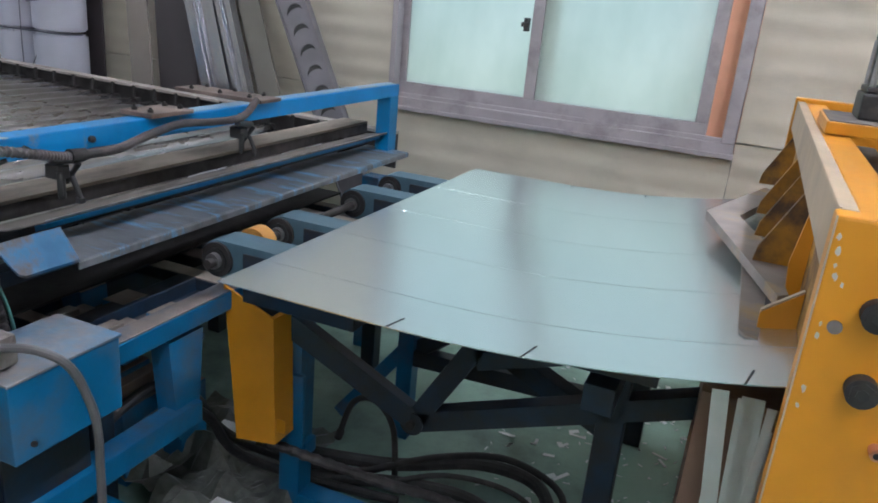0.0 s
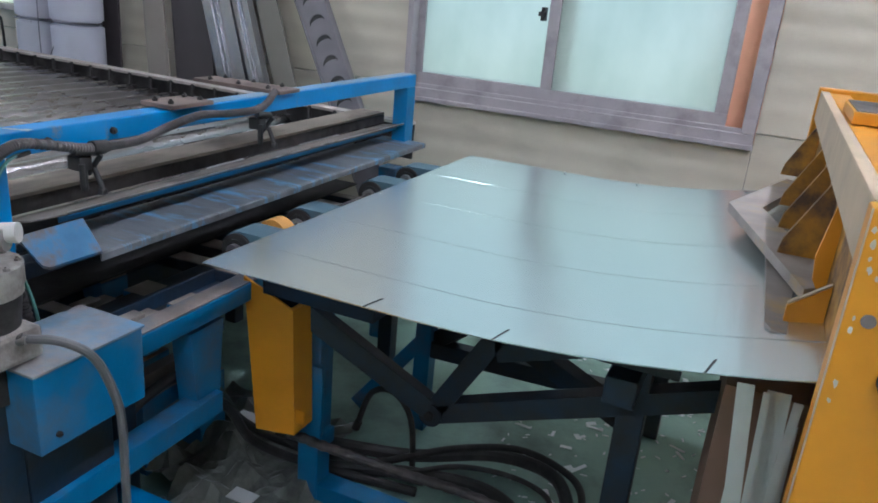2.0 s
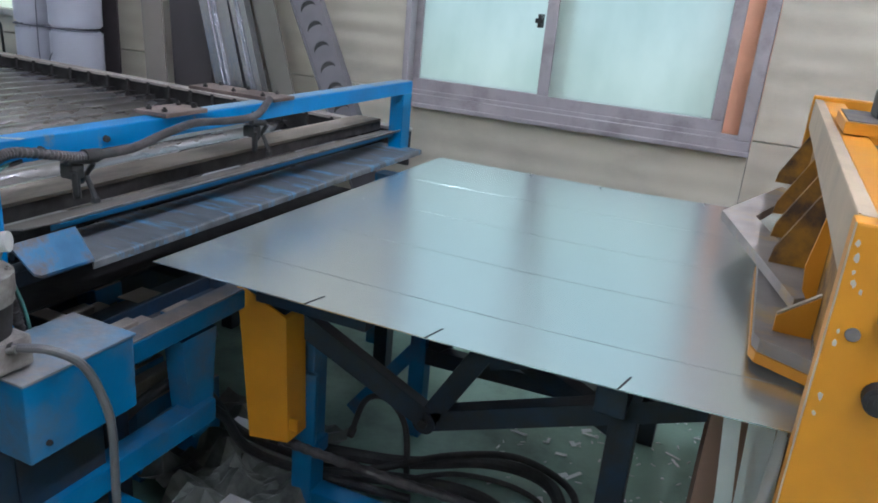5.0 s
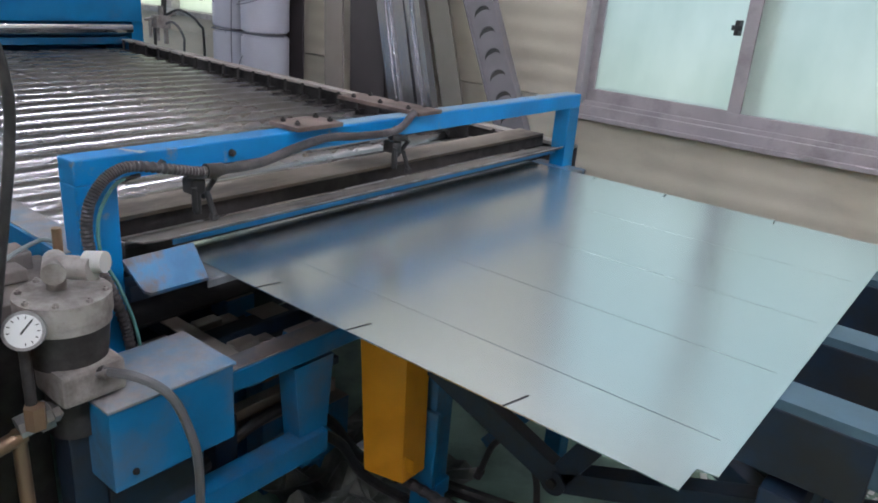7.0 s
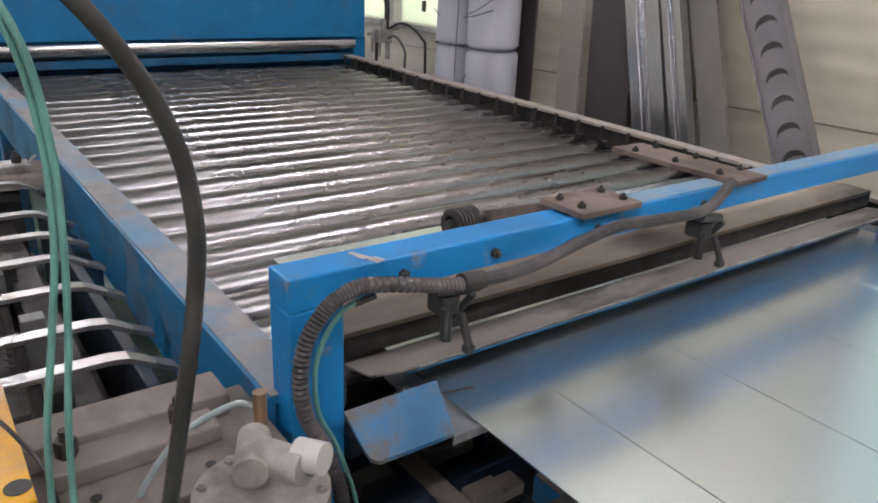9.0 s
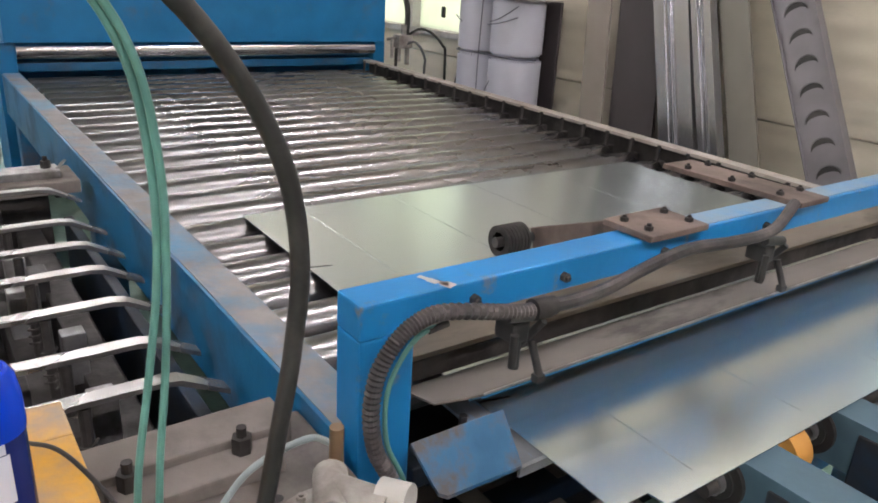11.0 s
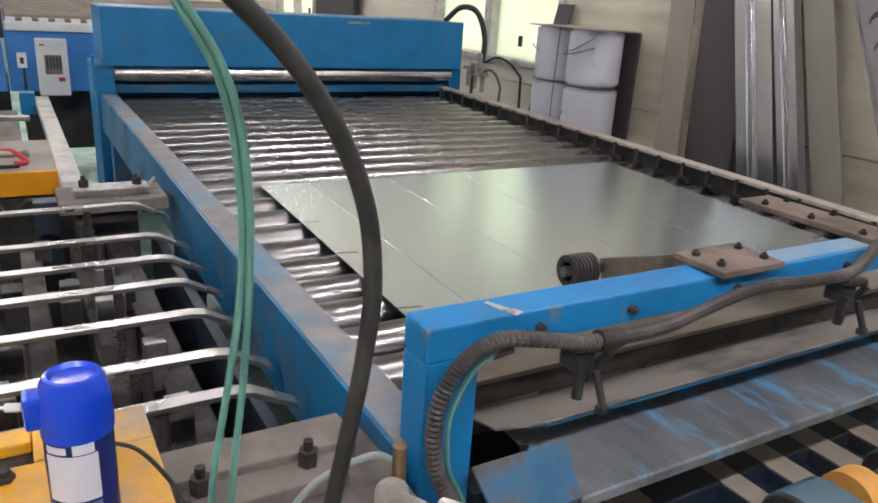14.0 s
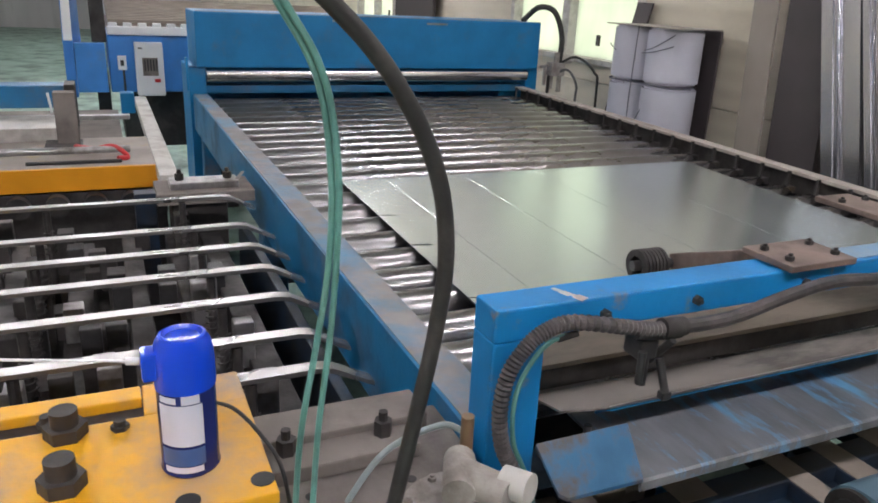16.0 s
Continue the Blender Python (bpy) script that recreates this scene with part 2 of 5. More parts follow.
def glow(name, colour, strength, low=None, z0=0.0, z1=1.0):
    """A light-giving surface: a lamp's tube, or the daylight outside a window."""
    m = bpy.data.materials.new(name)
    m.use_nodes = True
    t = m.node_tree
    t.nodes.remove(t.nodes["Principled BSDF"])
    e = t.nodes.new("ShaderNodeEmission")
    e.inputs[0].default_value, e.inputs[1].default_value = (*colour, 1), strength
    t.links.new(e.outputs[0], t.nodes["Material Output"].inputs[0])
    if low:
        co = t.nodes.new("ShaderNodeTexCoord")
        s = t.nodes.new("ShaderNodeSeparateXYZ")
        t.links.new(co.outputs["Object"], s.inputs[0])
        n = t.nodes.new("ShaderNodeTexNoise")
        n.inputs["Scale"].default_value = 2.2
        t.links.new(co.outputs["Object"], n.inputs["Vector"])
        ad = t.nodes.new("ShaderNodeMath")
        ad.operation = "MULTIPLY_ADD"
        ad.inputs[1].default_value = 0.35
        t.links.new(n.outputs["Fac"], ad.inputs[0])
        t.links.new(s.outputs["Z"], ad.inputs[2])
        k = t.nodes.new("ShaderNodeMapRange")
        k.inputs["From Min"].default_value, k.inputs["From Max"].default_value = z0, z1
        t.links.new(ad.outputs[0], k.inputs[0])
        mx = t.nodes.new("ShaderNodeMix")
        mx.data_type = "RGBA"
        mx.inputs["A"].default_value, mx.inputs["B"].default_value = (*low, 1), (*colour, 1)
        t.links.new(k.outputs[0], mx.inputs["Factor"])
        t.links.new(mx.outputs["Result"], e.inputs[0])
    return m


def frosted():
    m = bpy.data.materials.new("frosted_glass")
    m.use_nodes = True
    t = m.node_tree
    t.nodes.remove(t.nodes["Principled BSDF"])
    tr = t.nodes.new("ShaderNodeBsdfTranslucent")
    fz = t.nodes.new("ShaderNodeTexNoise")
    fz.inputs["Scale"].default_value, fz.inputs["Detail"].default_value = 2.6, 5
    fr = t.nodes.new("ShaderNodeValToRGB")
    fr.color_ramp.elements[0].position, fr.color_ramp.elements[1].position = 0.3, 0.7
    fr.color_ramp.elements[0].color, fr.color_ramp.elements[1].color = (0.72, 0.8, 0.76, 1), (0.9, 0.95, 0.92, 1)
    t.links.new(fz.outputs[0], fr.inputs[0])
    t.links.new(fr.outputs[0], tr.inputs[0])
    gl = t.nodes.new("ShaderNodeBsdfGlossy")
    gl.inputs["Roughness"].default_value = 0.3
    mx = t.nodes.new("ShaderNodeMixShader")
    mx.inputs[0].default_value = 0.06
    t.links.new(tr.outputs[0], mx.inputs[1])
    t.links.new(gl.outputs[0], mx.inputs[2])
    t.links.new(mx.outputs[0], t.nodes["Material Output"].inputs[0])
    return m


FROSTED = frosted()
DAY = glow("daylight_outside", (0.8, 0.92, 0.95), 0.98, (0.8, 0.8, 0.56), 1.1, 1.75)
DAY_WARM = glow("bright_daylight_outside", (1.0, 0.95, 0.66), 1.5)
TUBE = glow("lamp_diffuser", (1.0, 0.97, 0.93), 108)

# ---- building helpers ----
ORIGIN = {}


def thing(name, at, label, category, group="", kind=""):
    ob = new(name)
    ob.empty_display_size = 0.05
    ob.location = at
    ORIGIN[ob] = Vector(at)
    return tagged(ob, label, category, group, kind)


def part(name, bm, mat, parent=None, label="", smooth=False, angle=35):
    """Links a bmesh, built in world places, as one mesh under its thing or part."""
    me = bpy.data.meshes.new(name)
    org = ORIGIN.get(parent, Vector((0, 0, 0)))
    bmesh.ops.translate(bm, verts=bm.verts, vec=-org)
    bmesh.ops.recalc_face_normals(bm, faces=bm.faces)
    if smooth:
        for f in bm.faces:
            f.smooth = True
        lim = radians(angle)
        for e in bm.edges:
            if len(e.link_faces) == 2 and e.calc_face_angle(0) > lim:
                e.smooth = False
    bm.to_mesh(me)
    bm.free()
    me.materials.append(mat)
    ob = new(name, me)
    if parent:
        ob.parent = parent
        ORIGIN[ob] = org
    return tagged(ob, label) if label else ob


def B():
    return bmesh.new()


def box(bm, x0, x1, y0, y1, z0, z1, bevel=0.0, m=None):
    g = bmesh.ops.create_cube(bm, size=1)["verts"]
    bmesh.ops.transform(bm, verts=g, matrix=Matrix.Translation(((x0 + x1) / 2, (y0 + y1) / 2, (z0 + z1) / 2)) @ Matrix.Diagonal((x1 - x0, y1 - y0, z1 - z0, 1)))
    if bevel:
        es = list({e for v in g for e in v.link_edges})
        r = bmesh.ops.bevel(bm, geom=es, offset=bevel, segments=2, affect="EDGES", profile=0.6)
        g = list({v for f in r["faces"] for v in f.verts} | {v for v in g if v.is_valid})
    if m:
        bmesh.ops.transform(bm, verts=[v for v in g if v.is_valid], matrix=m)
    return bm


def bar(bm, a, b, w, h, up=(0, 0, 1), bevel=0.003):
    """A square bar from a to b, w wide and h high."""
    a, b = Vector(a), Vector(b)
    d = (b - a).normalized()
    side = d.cross(Vector(up))
    side = side.normalized() if side.length > 1e-4 else Vector((1, 0, 0))
    u = side.cross(d)
    m = Matrix((side, d, u)).transposed().to_4x4()
    m.translation = (a + b) / 2
    ln = (b - a).length
    return box(bm, -w / 2, w / 2, -ln / 2, ln / 2, -h / 2, h / 2, bevel, m)


def rod(bm, a, b, r, r2=None, n=16):
    a, b = Vector(a), Vector(b)
    m = Matrix.Translation((a + b) / 2) @ (b - a).to_track_quat("Z", "Y").to_matrix().to_4x4()
    bmesh.ops.create_cone(bm, cap_ends=True, segments=n, radius1=r, radius2=r if r2 is None else r2, depth=(b - a).length, matrix=m)
    return bm


def spline(pts, n=8):
    """A smooth line through the points."""
    p = [Vector(q) for q in pts]
    p = [2 * p[0] - p[1], *p, 2 * p[-1] - p[-2]]
    out = []
    for i in range(1, len(p) - 2):
        for k in range(n):
            t = k / n
            out.append(0.5 * (2 * p[i] + (p[i + 1] - p[i - 1]) * t + (2 * p[i - 1] - 5 * p[i] + 4 * p[i + 1] - p[i + 2]) * t * t
                              + (3 * p[i] - p[i - 1] - 3 * p[i + 1] + p[i + 2]) * t ** 3))
    return out + [p[-2]]


def pipe(bm, pts, r, n=10, steps=8, ribs=0):
    """A hose along a smooth line; ribs: every how many rings it swells, for corrugated pipe."""
    line = spline(pts, steps) if steps > 1 else [Vector(q) for q in pts]
    rings, side = [], None
    for i, c in enumerate(line):
        d = (line[min(i + 1, len(line) - 1)] - line[max(i - 1, 0)]).normalized()
        if side is None:
            side = d.orthogonal().normalized()
        side = (side - d * side.dot(d)).normalized()
        up = d.cross(side)
        rr = r * (1.0 if not ribs or i % 2 else 0.8)
        rings.append([bm.verts.new(c + rr * (math.cos(a) * side + math.sin(a) * up)) for a in [2 * math.pi * k / n for k in range(n)]])
    for a, b in zip(rings, rings[1:]):
        for k in range(n):
            bm.faces.new((a[k], a[(k + 1) % n], b[(k + 1) % n], b[k]))
    bm.faces.new(rings[0]), bm.faces.new(rings[-1])
    return bm


def prism(bm, outline, axis, a, b):
    """A plate with this outline, from a to b along the axis; the outline is in the other two axes, in order."""
    def at(u, v, w):
        return {"x": (w, u, v), "y": (u, w, v), "z": (u, v, w)}[axis]
    lo, hi = [bm.verts.new(at(u, v, a)) for u, v in outline], [bm.verts.new(at(u, v, b)) for u, v in outline]
    bm.faces.new(lo), bm.faces.new(hi[::-1])
    for i in range(len(outline)):
        j = (i + 1) % len(outline)
        bm.faces.new((lo[i], lo[j], hi[j], hi[i]))
    return bm


def bolt(parent, x, y, z, r=0.009, h=0.009, mat=None, axis=(0, 0, 1)):
    a = Vector((x, y, z))
    bm = rod(B(), a, a + Vector(axis) * h, r, n=6)
    rod(bm, a + Vector(axis) * h, a + Vector(axis) * h * 1.6, r * 0.5, n=8)
    return part("bolt", bm, mat or GRIME_SHADE, parent)


# ---- the hall ----
def hall():
    bm = box(B(), -25, 7, -7, WALL + 0.2, -0.15, 0)
    tagged(part("floor", bm, FLOOR), "green-painted concrete workshop floor, worn and dusty", "floor", kind="structure")
    bm = box(B(), -25, 7, -7, WALL + 0.2, 4.6, 4.75)
    tagged(part("ceiling", bm, CEIL), "grey sheet ceiling of the workshop", "ceiling", kind="structure")
    for name, b in (("wall_west", (-25.2, -25, -7, WALL + 0.2)), ("wall_east", (7, 7.2, -7, WALL + 0.2)), ("wall_south", (-25, 7, -7.2, -7))):
        tagged(part(name, box(B(), *b, 0, 4.6), SHUTTER if name == "wall_west" else PANEL), "grey sheet-metal end wall of the workshop" if name == "wall_west" else "plain beige workshop wall of sheet panels", "wall", kind="structure")
    wall = thing("wall_north", (0, WALL, 0), "beige sandwich-panel wall with fine horizontal ribs and seams", "wall", kind="structure")
    g = 0.003
    rows = [(0, 1.06), (1.06, 2.06), (2.06, 3.06), (3.06, 4.6)]
    holes = [(-0.455, 1.222, 0.995, 2.67), (-4.65, -3.05, 1.17, 2.35), (-8.6, -7.3, 1.17, 2.35)]
    xs = [-25, -18, -11, -8.6, -7.3, -4.65, -3.05, -0.455, 1.222, 4.1, 7]
    for z0, z1 in rows:
        for x0, x1 in zip(xs, xs[1:]):
            cuts = [(z0, z1)]
            for hx0, hx1, hz0, hz1 in holes:
                if x0 >= hx0 - 0.01 and x1 <= hx1 + 0.01:
                    cuts = [(a, b) for p, q in cuts for a, b in ((p, min(q, hz0)), (max(p, hz1), q)) if b - a > 0.01]
            for a, b in cuts:
                seam_x = g if x1 - x0 > 2.5 else 0
                part("wall_panel", box(B(), x0 + seam_x, x1, WALL, WALL + 0.12, a + (g if a == z0 else 0), b - (g if b == z1 else 0)), PANEL, wall)
    # a thin dark board behind the seams keeps daylight out
    bm = B()
    edges = [-25] + [v for h in sorted(holes) for v in h[:2]] + [7]
    spans = [(a, b, 0, 4.6) for a, b in zip(edges[::2], edges[1::2])]
    for hx0, hx1, hz0, hz1 in holes:
        spans += [(hx0, hx1, 0, hz0), (hx0, hx1, hz1, 4.6)]
    for x0, x1, z0, z1 in spans:
        box(bm, x0, x1, WALL + 0.122, WALL + 0.16, z0, z1)
    part("backing", bm, BOARD_DARK, wall)

    # the sliding window over the sheet
    w = thing("window_1", (0.38, WALL, 0.985), "sliding window with two frosted panes in dusty aluminium", "window", kind="structure")
    y0, y1 = WALL - 0.028, WALL + 0.1
    bm = B()
    for b in ((-0.455, 1.222, 0.995, 1.055), (-0.455, 1.222, 2.6, 2.67), (-0.455, -0.425, 1.055, 2.6), (1.165, 1.222, 1.055, 2.6)):
        box(bm, b[0], b[1], y0, y1, b[2], b[3], 0.004)
    part("window_frame", bm, FRAME, w)
    part("window_sill", box(B(), -0.46, 1.226, WALL - 0.04, WALL - 0.028, 0.99, 1.012, 0.004), FRAME, w)
    part("track", box(B(), -0.41, 1.175, WALL - 0.012, WALL - 0.002, 1.055, 1.075, 0.002), FRAME, w)
    for x0, x1, y, bot, s in ((-0.425, 0.305, WALL + 0.04, 1.05, 0.034), (0.25, 1.096, WALL + 0.002, 1.05, 0.054)):
        bm = B()
        for b in ((x0, x1, bot, bot + 0.075), (x0, x1, 2.54, 2.598), (x0, x0 + s, bot + 0.075, 2.54), (x1 - s, x1, bot + 0.075, 2.54)):
            box(bm, b[0], b[1], y, y + 0.034, b[2], b[3], 0.003)
        sash = part("sash", bm, FRAME, w)
        pane = part("pane", box(B(), x0 + s, x1 - s, y + 0.012, y + 0.018, bot + 0.075, 2.54), FROSTED, sash, "frosted glass pane with daylight behind it")
        pane.visible_shadow = False
    bm = box(B(), 0.308, 0.374, WALL + 0.026, WALL + 0.06, 1.06, 2.598, 0.003)
    part("outer_stile", bm, PALE, w, "pale stile of the outer sash behind the glass")
    bm = box(B(), 0.215, 0.232, WALL - 0.012, WALL + 0.04, 1.43, 1.49, 0.003)
    box(bm, 0.205, 0.243, WALL - 0.018, WALL - 0.005, 1.45, 1.47, 0.002)
    part("latch", bm, BLACK, w, "black window latch")
    ob = part("orange_board", box(B(), 1.08, 1.24, WALL + 0.12, WALL + 0.135, 1.0, 2.66), ORANGE)
    tagged(ob, "flat orange board standing outside the window", "board")
    ob = part("backdrop", box(B(), -2.5, 3.2, WALL + 0.75, WALL + 0.78, -0.1, 3.2), DAY)
    tagged(ob, "pale daylight seen through the frosted window", "backdrop", kind="structure")

    # two windows farther down the wall
    for name, x0, x1, bars, label in (("window_2", -4.65, -3.05, (-3.88,), "window beside the roller press with bright yellowish daylight"),
                                      ("window_3", -8.6, -7.3, (-7.95,), "far window with bright yellowish daylight")):
        w = thing(name, ((x0 + x1) / 2, WALL, 1.17), label, "window", kind="structure")
        bm = B()
        for c in ((x0, x1, 1.17, 1.21), (x0, x1, 2.29, 2.35), (x0, x0 + 0.05, 1.21, 2.29), (x1 - 0.05, x1, 1.21, 2.29)):
            box(bm, c[0], c[1], y0, y1, c[2], c[3], 0.004)
        for q in bars:
            box(bm, q - 0.045, q + 0.045, y0 + 0.01, y1, 1.21, 2.29, 0.004)
        part("window_frame", bm, PALE, w)
        stops = [x0 + 0.05, *[e for q in bars for e in (q - 0.045, q + 0.045)], x1 - 0.05]
        for p0, p1 in zip(stops[::2], stops[1::2]):
            pane = part("pane", box(B(), p0, p1, WALL + 0.05, WALL + 0.056, 1.21, 2.29), FROSTED, w, "frosted glass pane with bright daylight behind it")
            pane.visible_shadow = False
        part("latch", box(B(), bars[0] + 0.32, bars[0] + 0.35, WALL + 0.03, WALL + 0.048, 1.29, 1.36, 0.004), BLACK, w, "small dark latch")
    ob = part("backdrop", box(B(), -9.6, -2.7, WALL + 0.75, WALL + 0.78, 0, 3.2), DAY_WARM)
    tagged(ob, "bright daylight outside the far windows", "backdrop", kind="structure")
    ob = thing("dark_board", (-6.55, WALL - 0.08, 0), "tall dark board standing against the wall", "board")
    part("panel", box(B(), -7.05, -6.05, WALL - 0.1, WALL - 0.06, 0.0, 2.4, 0.006), BOARD_DARK, ob)

    # tube lamps under the ceiling, all unseen, few of them over the roller table
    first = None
    # rows added to light the hall; the lone lamp at y 1.95 brightens the wall
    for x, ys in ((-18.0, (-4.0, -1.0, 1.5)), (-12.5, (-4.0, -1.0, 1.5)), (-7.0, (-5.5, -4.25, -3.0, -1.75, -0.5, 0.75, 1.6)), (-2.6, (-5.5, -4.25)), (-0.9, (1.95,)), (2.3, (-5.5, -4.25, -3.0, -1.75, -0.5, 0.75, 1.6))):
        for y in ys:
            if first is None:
                first = thing("ceiling_lamp", (x, y, 4.2), "unseen tube lamp added under the ceiling to light the hall", "lamp", "ceiling lamps")
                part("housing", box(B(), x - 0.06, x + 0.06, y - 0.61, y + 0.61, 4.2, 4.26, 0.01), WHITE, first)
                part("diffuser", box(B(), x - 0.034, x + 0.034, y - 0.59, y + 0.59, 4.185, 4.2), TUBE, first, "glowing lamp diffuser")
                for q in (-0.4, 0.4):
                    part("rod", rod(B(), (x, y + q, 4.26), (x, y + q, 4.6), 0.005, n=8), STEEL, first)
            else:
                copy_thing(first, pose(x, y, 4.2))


hall()


# ---- the roller table with its gate ----
RZ = 0.932  # top of the first roller at the gate
SLOPE = 0.02  # the table climbs gently away from the gate


def bed_z(x):
    """How much higher the table stands here than at the gate."""
    return SLOPE * max(0.0, -0.3 - x)


def roller_table():
    t = thing("roller_table", (-1.7, 0.93, 0), "long blue roller table with polished steel rollers, dusty on top", "conveyor")
    # near rail: a channel with its flange up
    part("rail", prism(B(), [(-0.03, 0.83), (-0.018, 0.83), (-0.018, 1.0), (0.033, 1.0), (0.033, 0.93), (0.045, 0.93), (0.045, 1.012), (-0.03, 1.012)], "x", -3.4, -0.1), RAILBLUE, t, "blue side rail")
    part("dust_layer", box(B(), -3.4, -0.1, -0.024, 0.043, 1.0125, 1.0145, 0.0008), RAILTOP, t, "dust and rubbed paint on the rail's flange")
    m = Matrix.Translation((-0.1, 0, 0.977)) @ pose(0, 0, 0, 0, math.degrees(SLOPE) * 0.85, 0)
    # the shadow below the flange is put into the web's dark colour
    part("rail", box(B(), -3.3, 0, 1.95, 1.962, -0.15, -0.0005, 0.002, m), GRIME_SHADE, t, "far side rail's web, coloured dark for the shadow below the flange")
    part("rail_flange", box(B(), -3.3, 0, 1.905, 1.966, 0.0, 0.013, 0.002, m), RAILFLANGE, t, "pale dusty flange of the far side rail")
    n, x = 0, -0.33
    roller = rollerdata = hold = holddata = None
    while x > -3.38:
        if roller is None:
            bm = rod(B(), (0, 0.075, 0), (0, 1.885, 0), 0.05, n=40)
            rod(bm, (0, 0.04, 0), (0, 0.075, 0), 0.014, n=12)
            rod(bm, (0, 1.885, 0), (0, 1.95, 0), 0.014, n=12)
            roller = part("roller", bm, CHROME, t, "polished steel roller", smooth=True)
            rollerdata = roller.data
            bm = box(B(), -0.006, 0.006, 1.893, 1.9045, 0.93, 0.99, 0.002)
            box(bm, -0.016, 0.016, 1.895, 1.93, 0.905, 0.93, 0.002)
            hold = part("bearing_bracket", bm, GRIME_SHADE, t)
            holddata = hold.data
        else:
            roller, hold = new("roller", rollerdata), new("bearing_bracket", holddata)
            roller.parent = hold.parent = t
            tagged(roller, "polished steel roller")
        roller.location = (x, 0, RZ - 0.05 + bed_z(x))
        hold.location = (x, 0, bed_z(x) * 0.85)
        x -= 0.132
        n += 1
    for lx in (-0.16, -1.65, -3.2):
        for y in (-0.02, 1.84):
            part("leg", box(B(), lx - 0.04, lx + 0.04, y, y + 0.08, 0, 0.83 if y < 0 else 0.8, 0.004), BLUE_DUSTY, t)
    for lx in (-0.16, -1.65, -3.2):
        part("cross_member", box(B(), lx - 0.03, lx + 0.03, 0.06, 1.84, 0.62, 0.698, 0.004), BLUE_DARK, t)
    # a black sheet stands in for the shade between and under the rollers
    part("drip_pan", box(B(), -3.3, -0.3, 0.05, 1.84, 0.7, 0.706), BLACK, t, "black sheet giving the shade between the rollers")
    return t


roller_table()


def gate():
    """The blue gate over the sheet at the table's mouth, with its wiper bars, hoses and lip."""
    g = thing("feed_gate", (-0.09, 0.93, 0), "blue steel gate frame across the mouth of the roller table", "machine frame")
    x0, x1 = -0.12, -0.06
    part("post", box(B(), x0, x1, -0.012, 0.068, 0.0, 1.15, 0.004), BEAM, g)
    part("post", box(B(), x0, x1, 1.785, 1.858, 0.9, 1.15, 0.004), BLUE, g)
    part("beam", box(B(), x0, x1, -0.012, 1.858, 1.15, 1.198, 0.004), BEAM, g, "blue beam with chipped paint and dust on top")
    # fixing plates on the beam
    for y, xa, xb, w in ((0.565, -0.145, -0.043, 0.145), (0.965, -0.36, -0.04, 0.1)):
        p = part("plate", box(B(), xa, xb, y - w / 2, y + w / 2, 1.2, 1.211, 0.002), RUST, g, "rusty bolted plate")
        k = 2 if y < 0.7 else 3
        for i in range(k):
            for s in (-0.35, 0.35):
                bolt(p, xa + (xb - xa) * (i + 0.5) / k, y + s * w, 1.211, 0.007, 0.007)
    for y in (0.16, 0.325, 0.55, 0.84):
        bolt(g, x1, y, 1.172, 0.008, 0.008, axis=(1, 0, 0))
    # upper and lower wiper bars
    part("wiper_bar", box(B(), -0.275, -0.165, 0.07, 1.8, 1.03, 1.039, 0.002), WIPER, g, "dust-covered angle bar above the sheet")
    # the front face is coloured darker than the bar's top
    part("bar_face", box(B(), -0.172, -0.165, 0.07, 1.8, 0.995, 1.0295, 0.002), GRIME_SHADE, g, "dark front face of the angle bar")
    m = Matrix.Translation((-0.112, 0, 0.9975)) @ pose(0, 0, 0, 0, -9, 0)
    part("wiper_flap", prism(B(), [(-0.05, 0.12), (0.02, 0.13), (0.04, 0.2), (0.046, 1.79), (-0.05, 1.79)], "z", -0.0015, 0.002), FLAP, g, "dusty stained steel flap along the opening")
    g.children[-1].data.transform(Matrix.Translation(-ORIGIN[g]) @ m @ Matrix.Translation(ORIGIN[g]))
    u = part("flap_underside", box(B(), -0.05, 0.043, 0.2, 1.79, -0.0035, -0.0017, 0, m), BLUE, g, "blue-painted underside of the flap")
    part("flap_lip", bar(B(), (-0.1, 0.2, 0.987), (-0.1, 1.79, 0.987), 0.003, 0.016, bevel=0.001), BLUE, g, "blue stiffener under the flap")
    # a black strip paints the shade in the gap behind the flap
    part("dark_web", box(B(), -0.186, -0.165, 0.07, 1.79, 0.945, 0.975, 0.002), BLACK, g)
    part("wiper_edge", bar(B(), (-0.068, 0.2, 1.0085), (-0.068, 1.79, 1.0085), 0.004, 0.004), STEEL, g, "bright worn edge of the flap")
    bm = box(B(), -0.15, -0.11, 0.07, 0.1, 0.95, 1.005, 0.004)
    rod(bm, (-0.06, 0.075, 0.965), (-0.06, 0.17, 0.967), 0.009)
    rod(bm, (-0.068, 0.165, 0.95), (-0.068, 0.165, 0.985), 0.006)
    box(bm, -0.15, -0.14, 0.07, 0.2, 0.975, 0.987, 0.002)
    part("end_block", bm, BLACK, g)
    # sloping lip under the sheet
    bm = B()
    prism(bm, [(-0.18, 0.935), (0.012, 0.934), (0.016, 0.931), (0.015, 0.915), (0.011, 0.915), (0.009, 0.928), (-0.18, 0.93)], "y", 0.207, 1.83)
    part("lip", bm, LIP, g, "dark sheet-metal lip with patches of blue paint")
    bm = prism(B(), [(-0.03, 0.05), (0.006, 0.062), (0.014, 0.066), (0.019, 0.078), (0.02, 0.205), (-0.03, 0.205)], "z", -0.003, 0.003)
    for q in bm.verts:
        q.co.z += 0.938 - 1.25 * (q.co.x - 0.02)
